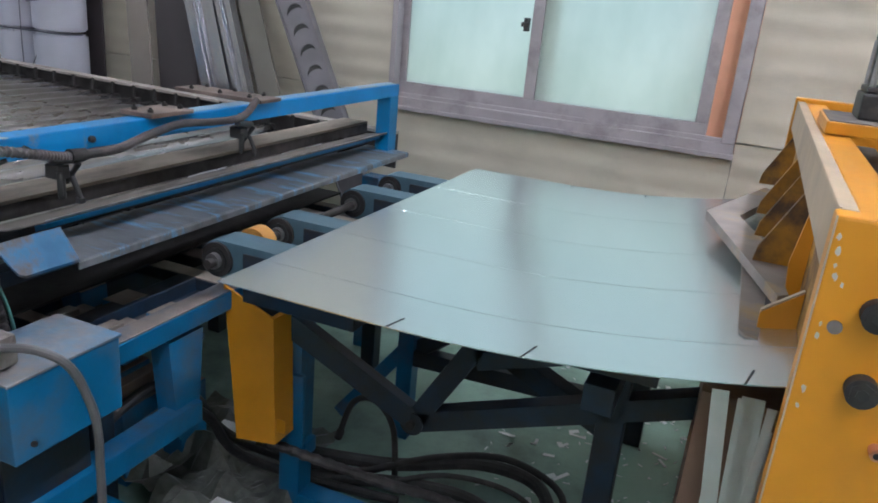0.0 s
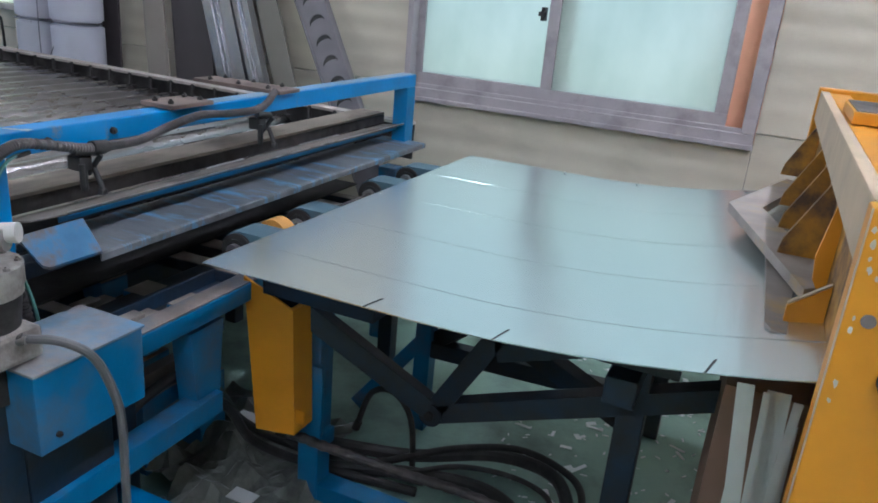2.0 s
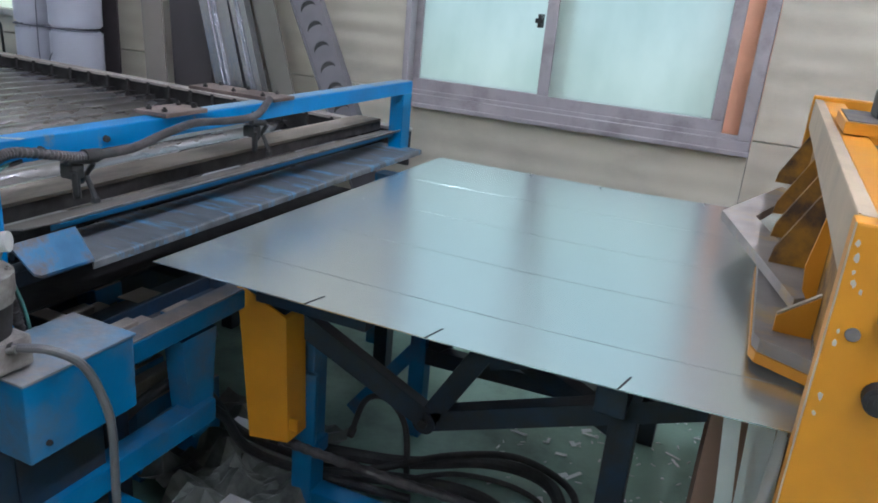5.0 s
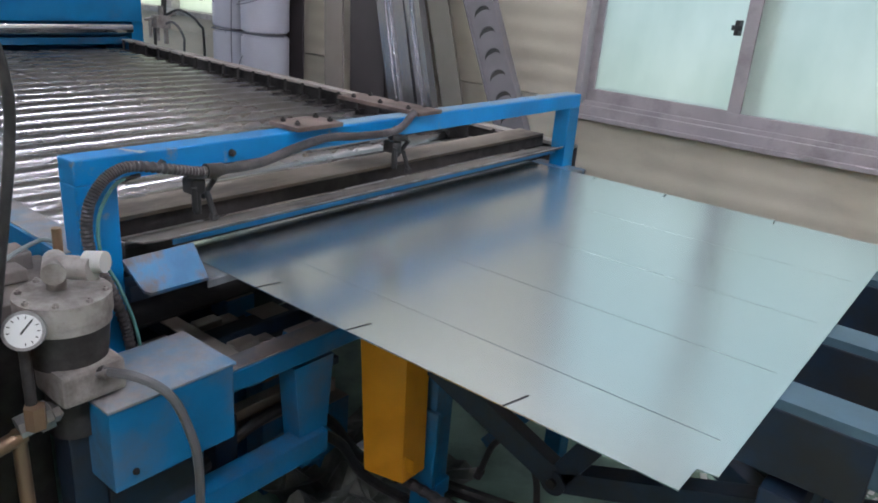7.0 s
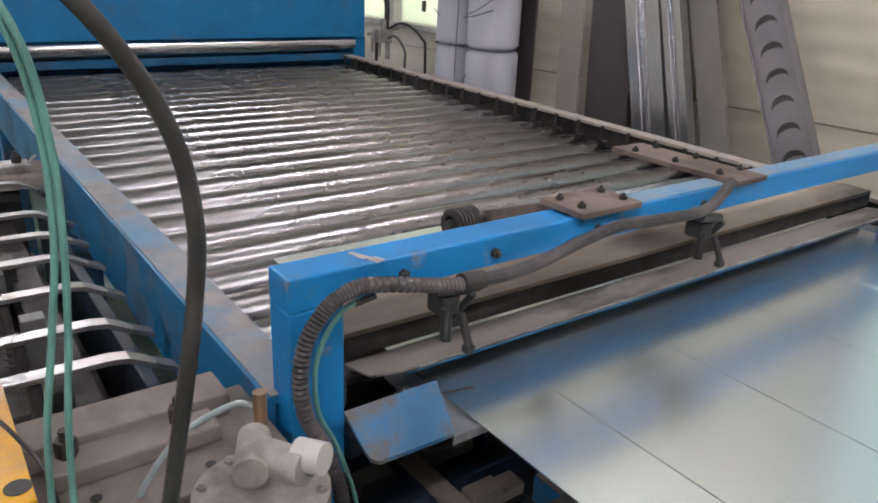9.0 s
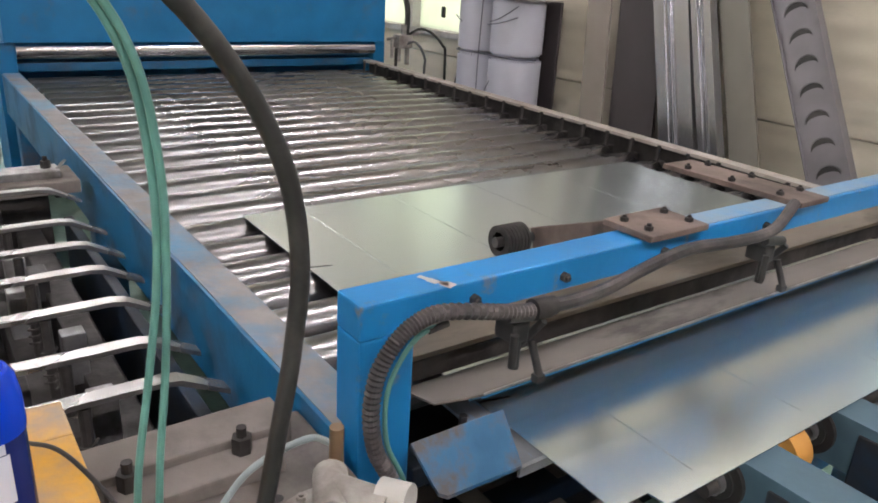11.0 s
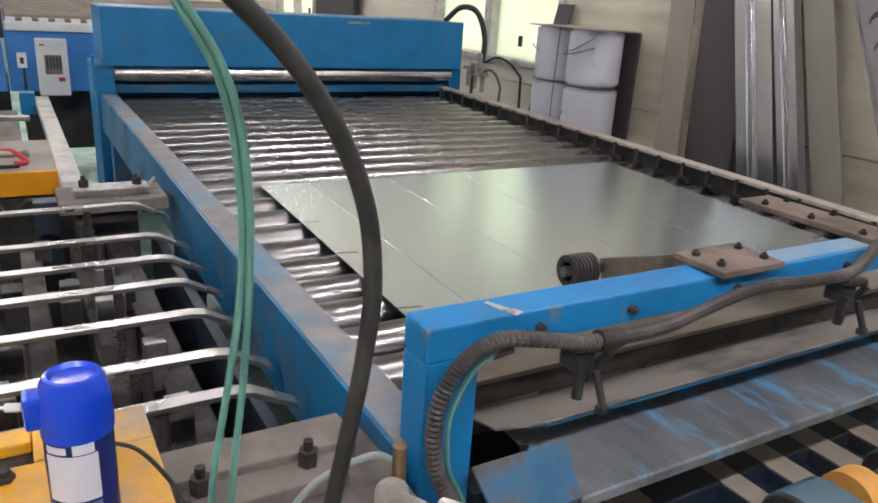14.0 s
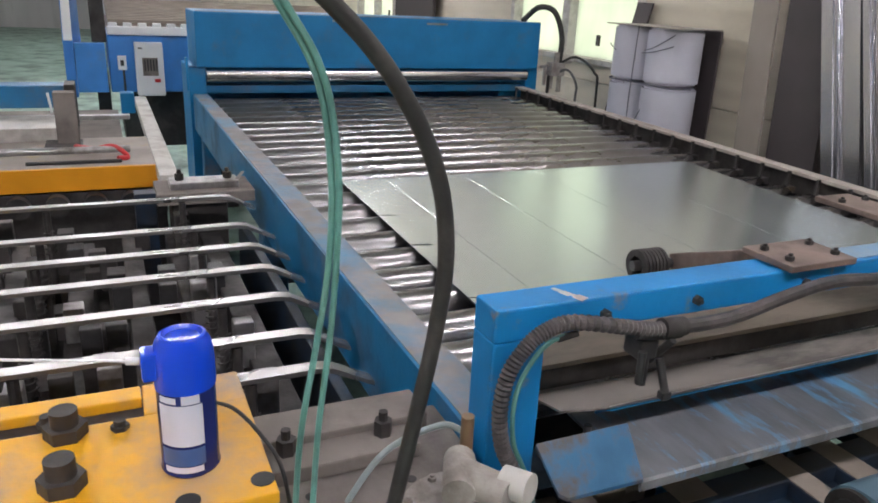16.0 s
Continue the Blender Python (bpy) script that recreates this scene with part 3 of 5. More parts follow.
    part("lip_end", bm, BLUE_LIP, g, "dusty blue end of the lip with a rounded corner")
    bm = bar(B(), (-0.09, 0.08, 0.908), (-0.09, 1.8, 0.908), 0.05, 0.035)
    part("lip_beam", bm, BLUE_DARK, g)
    # the strip's pale colour carries the window's sheen as well as dust
    part("dust_layer", box(B(), x0 + 0.006, x1 - 0.006, 0.645, 1.85, 1.1982, 1.1996, 0.0005), BEAM_DUST_SHEEN, g, "pale dust, rubbed paint and painted-in window sheen on the beam")
    # white scuff across the beam's top
    for k, (x, y, w) in enumerate(((-0.1, 0.105, 0.004), (-0.085, 0.11, 0.006), (-0.072, 0.118, 0.004), (-0.066, 0.121, 0.008))):
        part("scuff", box(B(), x - 0.008, x + 0.008, y - w, y + w, 1.1981, 1.1987, 0, pose(x, y, 0, 0, 0, 20) @ pose(-x, -y, 0)), CHIP, g, "white scuff in the paint")
    return g


gate()


# ---- the sheet ----
S_LEN, S_Y0, S_Y1, S_N = 1.28, 0.25, 1.738, 40
SCORES = (0.41, 0.7, 1.0, 1.34)


def metal_sheet():
    s = thing("metal_sheet", (0, 0, 0), "galvanised steel sheet with scored lines and notched edges", "metal sheet")
    step = S_LEN / S_N
    notch = (0.385, 0.645, 0.995)
    strips = []
    for i in range(S_N):
        a, b = i * step, (i + 1) * step
        bm = B()
        ya, yb = S_Y0, S_Y1
        cuts = [ya]
        for c in SCORES:
            cuts += [c - 0.0013, c, c + 0.0013]
        cuts.append(yb)
        rows = []
        ends = [(a, 0.0), (b, 0.0)] + ([(b + 0.0016, -0.0002)] if i < S_N - 1 else [])
        for x, dz in ends:
            rows.append([bm.verts.new((x, y, dz - 0.0009 if y in SCORES else dz)) for y in cuts])
        low = [[bm.verts.new((v.co.x, v.co.y, -0.0022)) for v in r] for r in rows]
        for k in range(len(cuts) - 1):
            for r in range(len(ends) - 1):
                bm.faces.new((rows[r][k], rows[r + 1][k], rows[r + 1][k + 1], rows[r][k + 1]))
                bm.faces.new((low[r][k], low[r][k + 1], low[r + 1][k + 1], low[r + 1][k]))
        for k in (0, len(cuts) - 1):
            bm.faces.new((rows[0][k], rows[1][k], low[1][k], low[0][k]))
        if i in (0, S_N - 1):
            r = 0 if i == 0 else 1
            for k in range(len(cuts) - 1):
                bm.faces.new((rows[r][k], rows[r][k + 1], low[r][k + 1], low[r][k]))
        st = part("sheet_strip", bm, SHEET, s)
        strips.append((st, a))
        for q in notch:
            if a <= q < b:
                for y0, y1, tilt in ((ya - 0.001, ya + 0.055, 0.012), (yb - 0.05, yb + 0.001, -0.01)):
                    bm = B()
                    vs = [bm.verts.new(v) for v in ((q - 0.002, y0, 0.0006), (q + 0.002, y0, 0.0006), (q + 0.002 + tilt, y1, 0.0006), (q - 0.002 + tilt, y1, 0.0006))]
                    bm.faces.new(vs)
                    part("notch", bm, BLACK, st, "slit cut into the edge")
    for y0, y1 in ((S_Y0 + 0.065, S_Y1 - 0.06),):
        tab = part("trailing_tab", prism(B(), [(S_LEN, y0), (S_LEN + 0.03, y0 + 0.004), (S_LEN + 0.03, y1 - 0.004), (S_LEN, y1)], "z", -0.0022, 0.0), SHEET, s, "tab along the cut edge")
    strips.append((tab, S_LEN))
    return s, strips


sheet, strips = metal_sheet()
LEAD = [(0, 0.345), (0.5, 0.3), (1, 0.28), (1.5, 0.262), (2, 0.25), (2.5, 0.242), (3, 0.24), (4.2, 0.24), (4.6, 0.21), (5.0, 0.14), (5.5, 0.042), (6, -0.062), (6.5, -0.165),
        (7, -0.267), (7.5, -0.373), (8, -0.478), (8.5, -0.59), (9, -0.72), (10, -0.94), (11, -1.13), (11.5, -1.225), (12, -1.34), (12.3, -1.43), (12.6, -1.54), (12.9, -1.61), (13.2, -1.64), (16, -1.64)]
SHEET_Z = 0.938


def rise(x, t):
    """How far the sheet bends up towards the press while that still holds it."""
    k = 1.0 if t < 4.3 else max(0.0, 1 - (t - 4.3) / 0.9)
    return k * 0.17 * max(0.0, x - 0.72) ** 2


def lead(t):
    for (t0, a), (t1, b) in zip(LEAD, LEAD[1:]):
        if t <= t1:
            return a + (b - a) * (t - t0) / (t1 - t0)
    return LEAD[-1][1]


def sheet_pose(t, x):
    """Held by the press it lies a little askew; on the table it climbs with the rollers."""
    k = max(0.0, min(1.0, (6.2 - t) / 1.6))
    z = SHEET_Z + bed_z(x)
    return pose(x, 0, z + 0.018 * k, -0.6 * k, math.degrees(math.atan2(z - SHEET_Z, min(S_LEN, max(0.2, -0.3 - x)) if x < -1.5 else S_LEN)), 0)


def motions():
    walk(sheet, [(t, sheet_pose(t, x)) for t, x in LEAD])
    step = S_LEN / S_N
    for st, a in strips:
        rows = []
        for t in (0, 1.0, 2.5, 4.2, 4.8, 5.3, 16.0):
            x = lead(t) + a
            z0, z1 = rise(x, t), rise(x + step, t)
            rows.append((t, pose(a, 0, z0, 0, -math.degrees(math.atan2(z1 - z0, step)), 0) @ pose(-a, 0, 0)))
        walk(st, rows)


# ---- under the sheet: the receiving frame with its belts ----
def belt_unit(y, x0, x1):
    b = thing("belt_conveyor", (0.6, y, 0.77), "narrow belt conveyor with a blue-grey belt over grimy pulleys", "conveyor", "belt conveyors under the sheet")
    part("belt", prism(B(), belt_outline(x0, x1), "y", y - 0.042, y + 0.042), BLUE_PALE, b, "blue-grey conveyor belt", smooth=True)
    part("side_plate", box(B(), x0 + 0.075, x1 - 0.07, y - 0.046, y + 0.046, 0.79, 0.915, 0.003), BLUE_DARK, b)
    for x in (x0, x1):
        p = part("pulley", rod(B(), (x, y - 0.05, 0.885), (x, y + 0.05, 0.885), 0.044, n=28), GRIME_SHADE, b, "grimy steel pulley", smooth=True)
        part("hub", rod(B(), (x, y - 0.066, 0.885), (x, y + 0.066, 0.885), 0.02, n=16), STEEL, p, smooth=True)
        part("rim_ring", rod(B(), (x, y - 0.053, 0.885), (x, y + 0.053, 0.885), 0.03, n=24), BLACK, p, smooth=True)
    return b


def belt_outline(x0, x1):
    pts = []
    for k in range(9):
        a = math.pi / 2 + math.pi * k / 8
        pts.append((x0 + 0.048 * math.cos(a), 0.885 + 0.048 * math.sin(a)))
    for k in range(9):
        a = -math.pi / 2 + math.pi * k / 8
        pts.append((x1 + 0.048 * math.cos(a), 0.885 + 0.048 * math.sin(a)))
    return pts


for y, x0, x1 in ((0.54, 0.145, 0.6), (0.8, 0.145, 0.72), (1.2, 0.145, 0.8), (1.46, 0.145, 1.33), (0.66, 0.74, 1.27), (1.0, 0.84, 1.33)):
    belt_unit(y, x0, x1)

d = thing("drive_wheel", (0.15, 0.68, 0.88), "amber rubber drive wheel on a dark shaft", "wheel")
part("tyre", rod(B(), (0.15, 0.625, 0.885), (0.15, 0.67, 0.885), 0.047, n=36), LAMBER, d, smooth=True)
part("shaft", rod(B(), (0.15, 0.45, 0.885), (0.15, 1.6, 0.885), 0.012, n=12), GRIME_SHADE, d, smooth=True)


def receiving_frame():
    f = thing("receiving_frame", (0.6, 0.9, 0), "blue and dark steel frame that carries the belts under the sheet", "machine frame")
    part("cross_beam", box(B(), 0.06, 0.12, 0.13, 1.85, 0.715, 0.765, 0.004), RAILBLUE, f)
    # dust whose colour is darkened for the shadow of the sheet above
    part("grime_layer", box(B(), 0.062, 0.118, 0.145, 1.84, 0.7655, 0.769, 0.001), DUST_SHADED, f, "brown dust on the beam, darkened for the sheet's shadow")
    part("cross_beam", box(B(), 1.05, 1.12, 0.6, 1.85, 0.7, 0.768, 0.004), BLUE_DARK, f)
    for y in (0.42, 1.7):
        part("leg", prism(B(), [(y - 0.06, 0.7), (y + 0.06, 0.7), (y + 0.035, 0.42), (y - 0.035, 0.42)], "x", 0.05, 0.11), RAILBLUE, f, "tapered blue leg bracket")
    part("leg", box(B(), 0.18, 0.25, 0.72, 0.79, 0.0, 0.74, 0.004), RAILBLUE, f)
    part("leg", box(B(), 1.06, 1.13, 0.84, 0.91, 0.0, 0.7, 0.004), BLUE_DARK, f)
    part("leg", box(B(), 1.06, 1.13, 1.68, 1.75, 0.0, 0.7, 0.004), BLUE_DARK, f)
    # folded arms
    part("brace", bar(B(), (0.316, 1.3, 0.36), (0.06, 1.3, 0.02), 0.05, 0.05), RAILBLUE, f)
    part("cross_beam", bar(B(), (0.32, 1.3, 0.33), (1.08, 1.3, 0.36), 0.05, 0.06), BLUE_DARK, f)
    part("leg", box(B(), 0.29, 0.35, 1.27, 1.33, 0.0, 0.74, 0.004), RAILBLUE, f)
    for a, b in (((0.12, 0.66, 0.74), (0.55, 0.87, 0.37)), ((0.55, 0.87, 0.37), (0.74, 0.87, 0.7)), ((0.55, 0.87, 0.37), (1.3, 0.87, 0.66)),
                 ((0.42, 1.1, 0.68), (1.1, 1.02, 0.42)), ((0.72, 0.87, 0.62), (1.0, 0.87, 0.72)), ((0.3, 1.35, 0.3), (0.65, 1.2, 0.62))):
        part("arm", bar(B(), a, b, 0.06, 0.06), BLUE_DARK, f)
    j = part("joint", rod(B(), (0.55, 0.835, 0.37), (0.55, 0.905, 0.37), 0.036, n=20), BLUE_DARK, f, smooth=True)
    part("pin", rod(B(), (0.55, 0.825, 0.37), (0.55, 0.915, 0.37), 0.014, n=12), GRIME_SHADE, j, smooth=True)
    part("base_beam", box(B(), 0.05, 0.27, 0.72, 0.78, 0.22, 0.27, 0.004), RAILBLUE, f)
    part("base_beam", box(B(), 0.25, 1.1, 0.72, 0.79, 0.0, 0.09, 0.004), RAILBLUE, f)
    part("gusset", box(B(), 0.2, 0.27, 0.7, 0.715, 0.27, 0.5, 0.004), RAILBLUE, f)
    return f


receiving_frame()

c = thing("yellow_guard", (0.19, 0.62, 0.3), "yellow sheet-metal guard post with a grimy upper edge", "guard")
bm = prism(B(), [(0.138, 0.575), (0.247, 0.602), (0.247, 0.69), (0.24, 0.69), (0.24, 0.608), (0.138, 0.582)], "z", 0.33, 0.78)
for q in bm.verts:
    if q.co.z > 0.5:
        q.co.z -= 0.075 * (q.co.x - 0.138) / 0.109
        q.co.x -= 0.04 * (0.247 - q.co.x) / 0.109 + 0.012 * (q.co.x - 0.138) / 0.109
part("cover", bm, YELLOW, c)
part("lug", box(B(), 0.248, 0.276, 0.605, 0.611, 0.37, 0.41, 0.002), YELLOW, c)


def ladder_bed():
    """The low bed under the gate, with dusty slats along the feed."""
    f = thing("lower_bed", (0, 0.9, 0), "low blue machine bed with dust-covered slats and blocks", "machine frame")
    for y, w in ((0.3, 0.05), (0.76, 0.06), (0.9, 0.07), (1.05, 0.075), (1.2, 0.07), (1.36, 0.075), (1.52, 0.08), (1.66, 0.05)):
        # near-black sides paint the shade in the gaps between slats
        sl = part("slat", box(B(), -0.95, 0.05, y - w / 2, y + w / 2, 0.6595, 0.695, 0.004), BLUE_DARK, f, "blue slat under a layer of dust, sides darkened for the gaps")
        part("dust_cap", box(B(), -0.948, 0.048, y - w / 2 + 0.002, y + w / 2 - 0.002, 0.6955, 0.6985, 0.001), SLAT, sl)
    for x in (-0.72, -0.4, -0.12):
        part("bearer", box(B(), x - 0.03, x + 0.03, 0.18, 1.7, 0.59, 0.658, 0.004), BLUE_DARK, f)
    part("block_rail", box(B(), -1.0, 0.05, 0.475, 0.555, 0.62, 0.6395, 0.001), BLUE_DARK, f)
    for k in range(5):
        x = -0.106 - 0.155 * k
        part("dusty_slat", box(B(), x - 0.022, x + 0.022, 0.2, 0.465, 0.645, 0.672, 0.003), SLAT, f)
        part("low_slat", box(B(), x + 0.04, x + 0.075, 0.24, 0.6, 0.52, 0.55, 0.003), SLAT, f)
    for x, y, z in ((-0.67, 0.6, 0.4), (-0.5, 0.62, 0.4), (-0.33, 0.64, 0.4), (-0.55, 0.75, 0.3), (-0.4, 0.78, 0.28), (-0.25, 0.8, 0.28)):
        b = part("low_block", box(B(), x - 0.04, x + 0.04, y - 0.06, y + 0.06, 0.0, z, 0.004), RAILBLUE, f, "blue block with a dusty top")
        part("dust_cap", box(B(), x - 0.038, x + 0.038, y - 0.058, y + 0.058, z + 0.0005, z + 0.003, 0.001), SLAT, b)
    for k in range(6):
        x = -0.03 - 0.152 * k
        b = part("block", box(B(), x - 0.038, x + 0.038, 0.47, 0.56, 0.64, 0.695, 0.004), RAILBLUE, f, "blue block with dust on top")
        part("dust_cap", box(B(), x - 0.036, x + 0.036, 0.472, 0.558, 0.6955, 0.6985, 0.001), SLAT, b)
        part("block", box(B(), x - 0.09, x - 0.05, 0.34, 0.41, 0.66, 0.69, 0.004), SLAT, f)
    for k in range(4):
        x = -0.05 - 0.2 * k
        part("roller_bar", box(B(), x - 0.025, x + 0.025, 0.2, 0.62, 0.48, 0.52, 0.004), SLAT, f)
    for x in (-0.8, 0.0):
        for y in (0.2, 1.6):
            part("leg", box(B(), x - 0.03, x + 0.03, y, y + 0.06, 0.0, 0.59, 0.003), BLUE_DARK, f)
    part("skid", box(B(), -0.5, 0.3, 0.14, 0.2, 0.3, 0.36, 0.003), BLUE, f)
    part("skid", box(B(), 0.07, 0.13, -0.1, 0.45, 0.45, 0.51, 0.003), RAILBLUE, f)
    return f


ladder_bed()

v = thing("control_box", (0.1, 0.02, 0.67), "blue steel junction box with a dusty lid", "electrical box")
part("body", box(B(), 0.02, 0.19, -0.108, 0.14, 0.67, 0.832, 0.004), RAILBLUE, v)
part("lid", box(B(), 0.016, 0.194, -0.112, 0.144, 0.832, 0.838, 0.002), RAILTOP, v)
bolt(v, 0.19, -0.07, 0.7, 0.006, 0.006, axis=(1, 0, 0))
part("bracket", box(B(), 0.05, 0.11, -0.08, 0.12, 0.3, 0.67, 0.003), BLUE_DARK, v)
part("foot", box(B(), 0.03, 0.13, -0.1, 0.14, 0.0, 0.3, 0.003), BLUE_DARK, v)


# ---- the yellow press ----
def press():
    p = thing("yellow_press", (1.75, 0.9, 0), "yellow steel sheet press with chipped paint and ribbed clamping arm", "machine")
    part("side_frame", box(B(), 1.385, 2.3, 0.12, 0.165, 0.0, 1.325, 0.004), YELLOW, p, "yellow side frame with chipped paint and bolts")
    part("side_frame", box(B(), 1.385, 2.3, 1.8, 1.845, 0.0, 1.335, 0.004), YELLOW, p)
    part("front_plate", box(B(), 1.39, 1.415, 0.165, 1.8, 1.235, 1.325, 0.003), BEIGE, p, "beige dusty front plate of the press")
    part("worn_edge", box(B(), 1.3905, 1.394, 0.166, 1.799, 1.3252, 1.3265, 0.0005), BEIGE, p, "pale worn edge of the plate")
    part("top_flange", box(B(), 1.4155, 1.475, 0.165, 1.8, 1.295, 1.322, 0.003), YELLOW, p)
    part("cross_plate", box(B(), 1.42, 2.3, 0.98, 1.25, 1.325, 1.352, 0.003), YELLOW, p, "yellow cross plate")
    part("cross_plate_top", box(B(), 1.425, 2.3, 0.985, 1.245, 1.3525, 1.355, 0.0008), DUSTY, p, "grey dust on the cross plate")
    # a black box stands in for the shade inside the press opening
    part("inner_box", box(B(), 1.48, 1.57, 0.62, 1.3, 1.0, 1.27, 0.003), BLACK, p)
    # the shade behind the ribs is put into the skirt's dark yellow
    part("front_skirt", box(B(), 1.416, 1.435, 0.165, 1.8, 1.03, 1.234, 0.003), PRESSRIB, p)
    part("back_plate", box(B(), 1.9, 1.95, 0.165, 1.8, 0.6, 1.32, 0.003), YELLOW_DUSTY, p)
    part("table", box(B(), 1.45, 1.95, 0.165, 1.8, 0.8, 0.9, 0.004), GRIME_SHADE, p)
    # clamping arm: a chevron of plates over the sheet
    part("clamp_bar", prism(B(), [(1.207, 1.196), (1.38, 0.589), (1.445, 0.66), (1.29, 1.2), (1.4, 1.62), (1.35, 1.66)], "z", 1.035, 1.058), GREYED, p, "dust-covered bent clamp bar")
    part("clamp_plate", prism(B(), [(1.314, 0.96), (1.322, 0.475), (1.333, 0.45), (1.415, 0.405), (1.415, 0.96)], "z", 0.995, 1.02), GREYED, p, "dusty clamping plate above the sheet")
    part("clamp_edge", prism(B(), [(1.312, 0.96), (1.32, 0.474), (1.331, 0.447), (1.415, 0.402), (1.415, 0.408), (1.336, 0.456), (1.326, 0.48), (1.318, 0.96)], "z", 0.975, 0.994), YELLOW, p, "yellow lower edge of the clamp")
    for y in (0.8, 1.02, 1.27, 1.72):
        part("rib", prism(B(), [(1.415, 1.0585), (1.415, 1.234), (1.4, 1.22), (1.335, 1.09), (1.33, 1.0585)], "y", y, y + 0.016), PRESSRIB, p, "grimy yellow rib, darkened for its shading")
    part("rib", prism(B(), [(1.415, 1.0585), (1.415, 1.234), (1.4, 1.225), (1.385, 1.12), (1.39, 1.075), (1.4, 1.0585)], "y", 0.6, 0.612), YELLOW, p)
    part("rib", prism(B(), [(1.352, 1.0205), (1.352, 1.05), (1.415, 1.1), (1.415, 1.0205)], "y", 0.5, 0.516), YELLOW, p)
    part("rib_edge", bar(B(), (1.352, 0.508, 1.053), (1.415, 0.508, 1.103), 0.014, 0.004), BEIGE, p, "pale worn edge of the rib")
    R = random.Random(11)
    for x, z, s in ((1.396, 1.281, 0.0045), (1.4, 1.25, 0.004), (1.397, 1.263, 0.003), (1.399, 1.185, 0.0025), (1.398, 1.168, 0.0035), (1.4, 1.093, 0.004), (1.398, 1.068, 0.003), (1.393, 1.3, 0.004), (1.41, 1.24, 0.003)):
        bm = B()
        out = []
        for k in range(9):
            a = 2 * math.pi * k / 9
            q = s * R.uniform(0.6, 1.2)
            out.append((x + q * math.cos(a) * 0.8, z + q * math.sin(a) * 1.5))
        part("paint_chip", prism(bm, out, "y", 0.1192, 0.12), CHIP, p, "bare patch where paint has chipped off")
    part("worn_edge", box(B(), 1.3842, 1.3868, 0.1188, 0.1205, 0.9, 1.325, 0.0005), BEIGE, p, "worn front edge of the side frame")
    for x, z, r in ((1.462, 1.112, 0.02), (1.456, 1.213, 0.02)):
        b = part("boss", rod(B(), (x, 0.12, z), (x, 0.1, z), r, n=20), GRIME_SHADE, p, "dark bolt head on the side frame", smooth=True)
        part("socket", rod(B(), (x, 0.1, z), (x, 0.097, z), r * 0.42, n=6), BLACK, b)
        part("nut", rod(B(), (x, 0.108, z), (x, 0.098, z), r * 0.8, n=6), GRIME_SHADE, b)
    part("plug", rod(B(), (1.415, 0.12, 1.185), (1.415, 0.117, 1.185), 0.009, n=20), DUSTY, p, smooth=True)
    for x, z in ((1.498, 1.101), (1.497, 1.035)):
        s = part("stud", rod(B(), (x, 0.12, z), (x, 0.1, z), 0.008, n=16), COPPER, p, "copper tube stub", smooth=True)
        part("bore", rod(B(), (x, 0.1, z), (x, 0.0992, z), 0.0045, n=12), BLACK, s)
    part("cylinder_head", box(B(), 1.495, 1.61, 1.07, 1.19, 1.53, 1.56, 0.005), BLACK, p)
    cy = part("cylinder", box(B(), 1.485, 1.62, 1.06, 1.2, 1.3555, 1.415, 0.006), BLACK, p, "black air cylinder on the press")
    part("cylinder_cap", box(B(), 1.49, 1.615, 1.065, 1.195, 1.416, 1.43, 0.004), BLACK, cy)
    part("tube", rod(B(), (1.555, 1.13, 1.43), (1.555, 1.13, 1.52), 0.034, n=24), GREEN, cy, "green cylinder tube", smooth=True)
    for x, y in ((1.5, 1.075), (1.5, 1.185), (1.605, 1.075), (1.605, 1.185)):
        part("tie_rod", rod(B(), (x, y, 1.43), (x, y, 1.53), 0.007, n=12), STEEL, cy, smooth=True)
    return p


press()

b = thing("scrap_box", (1.38, 0.6, 0), "tall carton filled with cut strips of sheet metal", "box")
part("carton", prism(B(), [(1.286, 0.52), (1.45, 0.52), (1.45, 1.2), (1.286, 1.2)], "z", 0.0, 0.86), CARD, b)
for (xa, za), (xb, zb), w, y in (((1.39, 0.677), (1.316, 0.91), 0.03, 0.44), ((1.338, 0.658), (1.33, 0.84), 0.016, 0.45), ((1.384, 0.685), (1.352, 0.908), 0.012, 0.43), ((1.405, 0.688), (1.374, 0.9), 0.04, 0.46),
                                 ((1.383, 0.753), (1.404, 0.905), 0.016, 0.425), ((1.423, 0.75), (1.408, 0.853), 0.014, 0.44), ((1.36, 0.66), (1.38, 0.89), 0.01, 0.47)):
    dx, dz = xb - xa, zb - za
    k = za / dz * 0.96
    part("metal_strip", bar(B(), (xa - dx * 0.25, y - 0.03, za - dz * k), (xb, y, zb), w, 0.002, up=(0, 1, 0), bevel=0), SCRAP, b)

# ---- along the wall ----
b = thing("wrapped_bundle", (-2.56, 2.3, 0), "four white plastic-wrapped rolls tied together with string", "bundle")
for z0, z1 in ((0.62, 1.168), (1.182, 1.462)):
    for x in (-2.705, -2.425):
        bm = rod(B(), (x, 2.28, z0), (x, 2.28, z1), 0.141, n=36)
        bmesh.ops.bevel(bm, geom=[e for e in bm.edges if len(e.link_faces) == 2 and e.calc_face_angle(0) > 1], offset=0.012, segments=2, affect="EDGES")
        r = part("roll", bm, WRAP, b, smooth=True)
for x, top in ((-2.59, 1.47), (-2.655, 1.172)):
    part("string", pipe(B(), [(x, 2.17, 0.63), (x + 0.008, 2.155, 0.9), (x, 2.157, 1.1), (x, 2.165, top)], 0.003, 6), STRING, b)
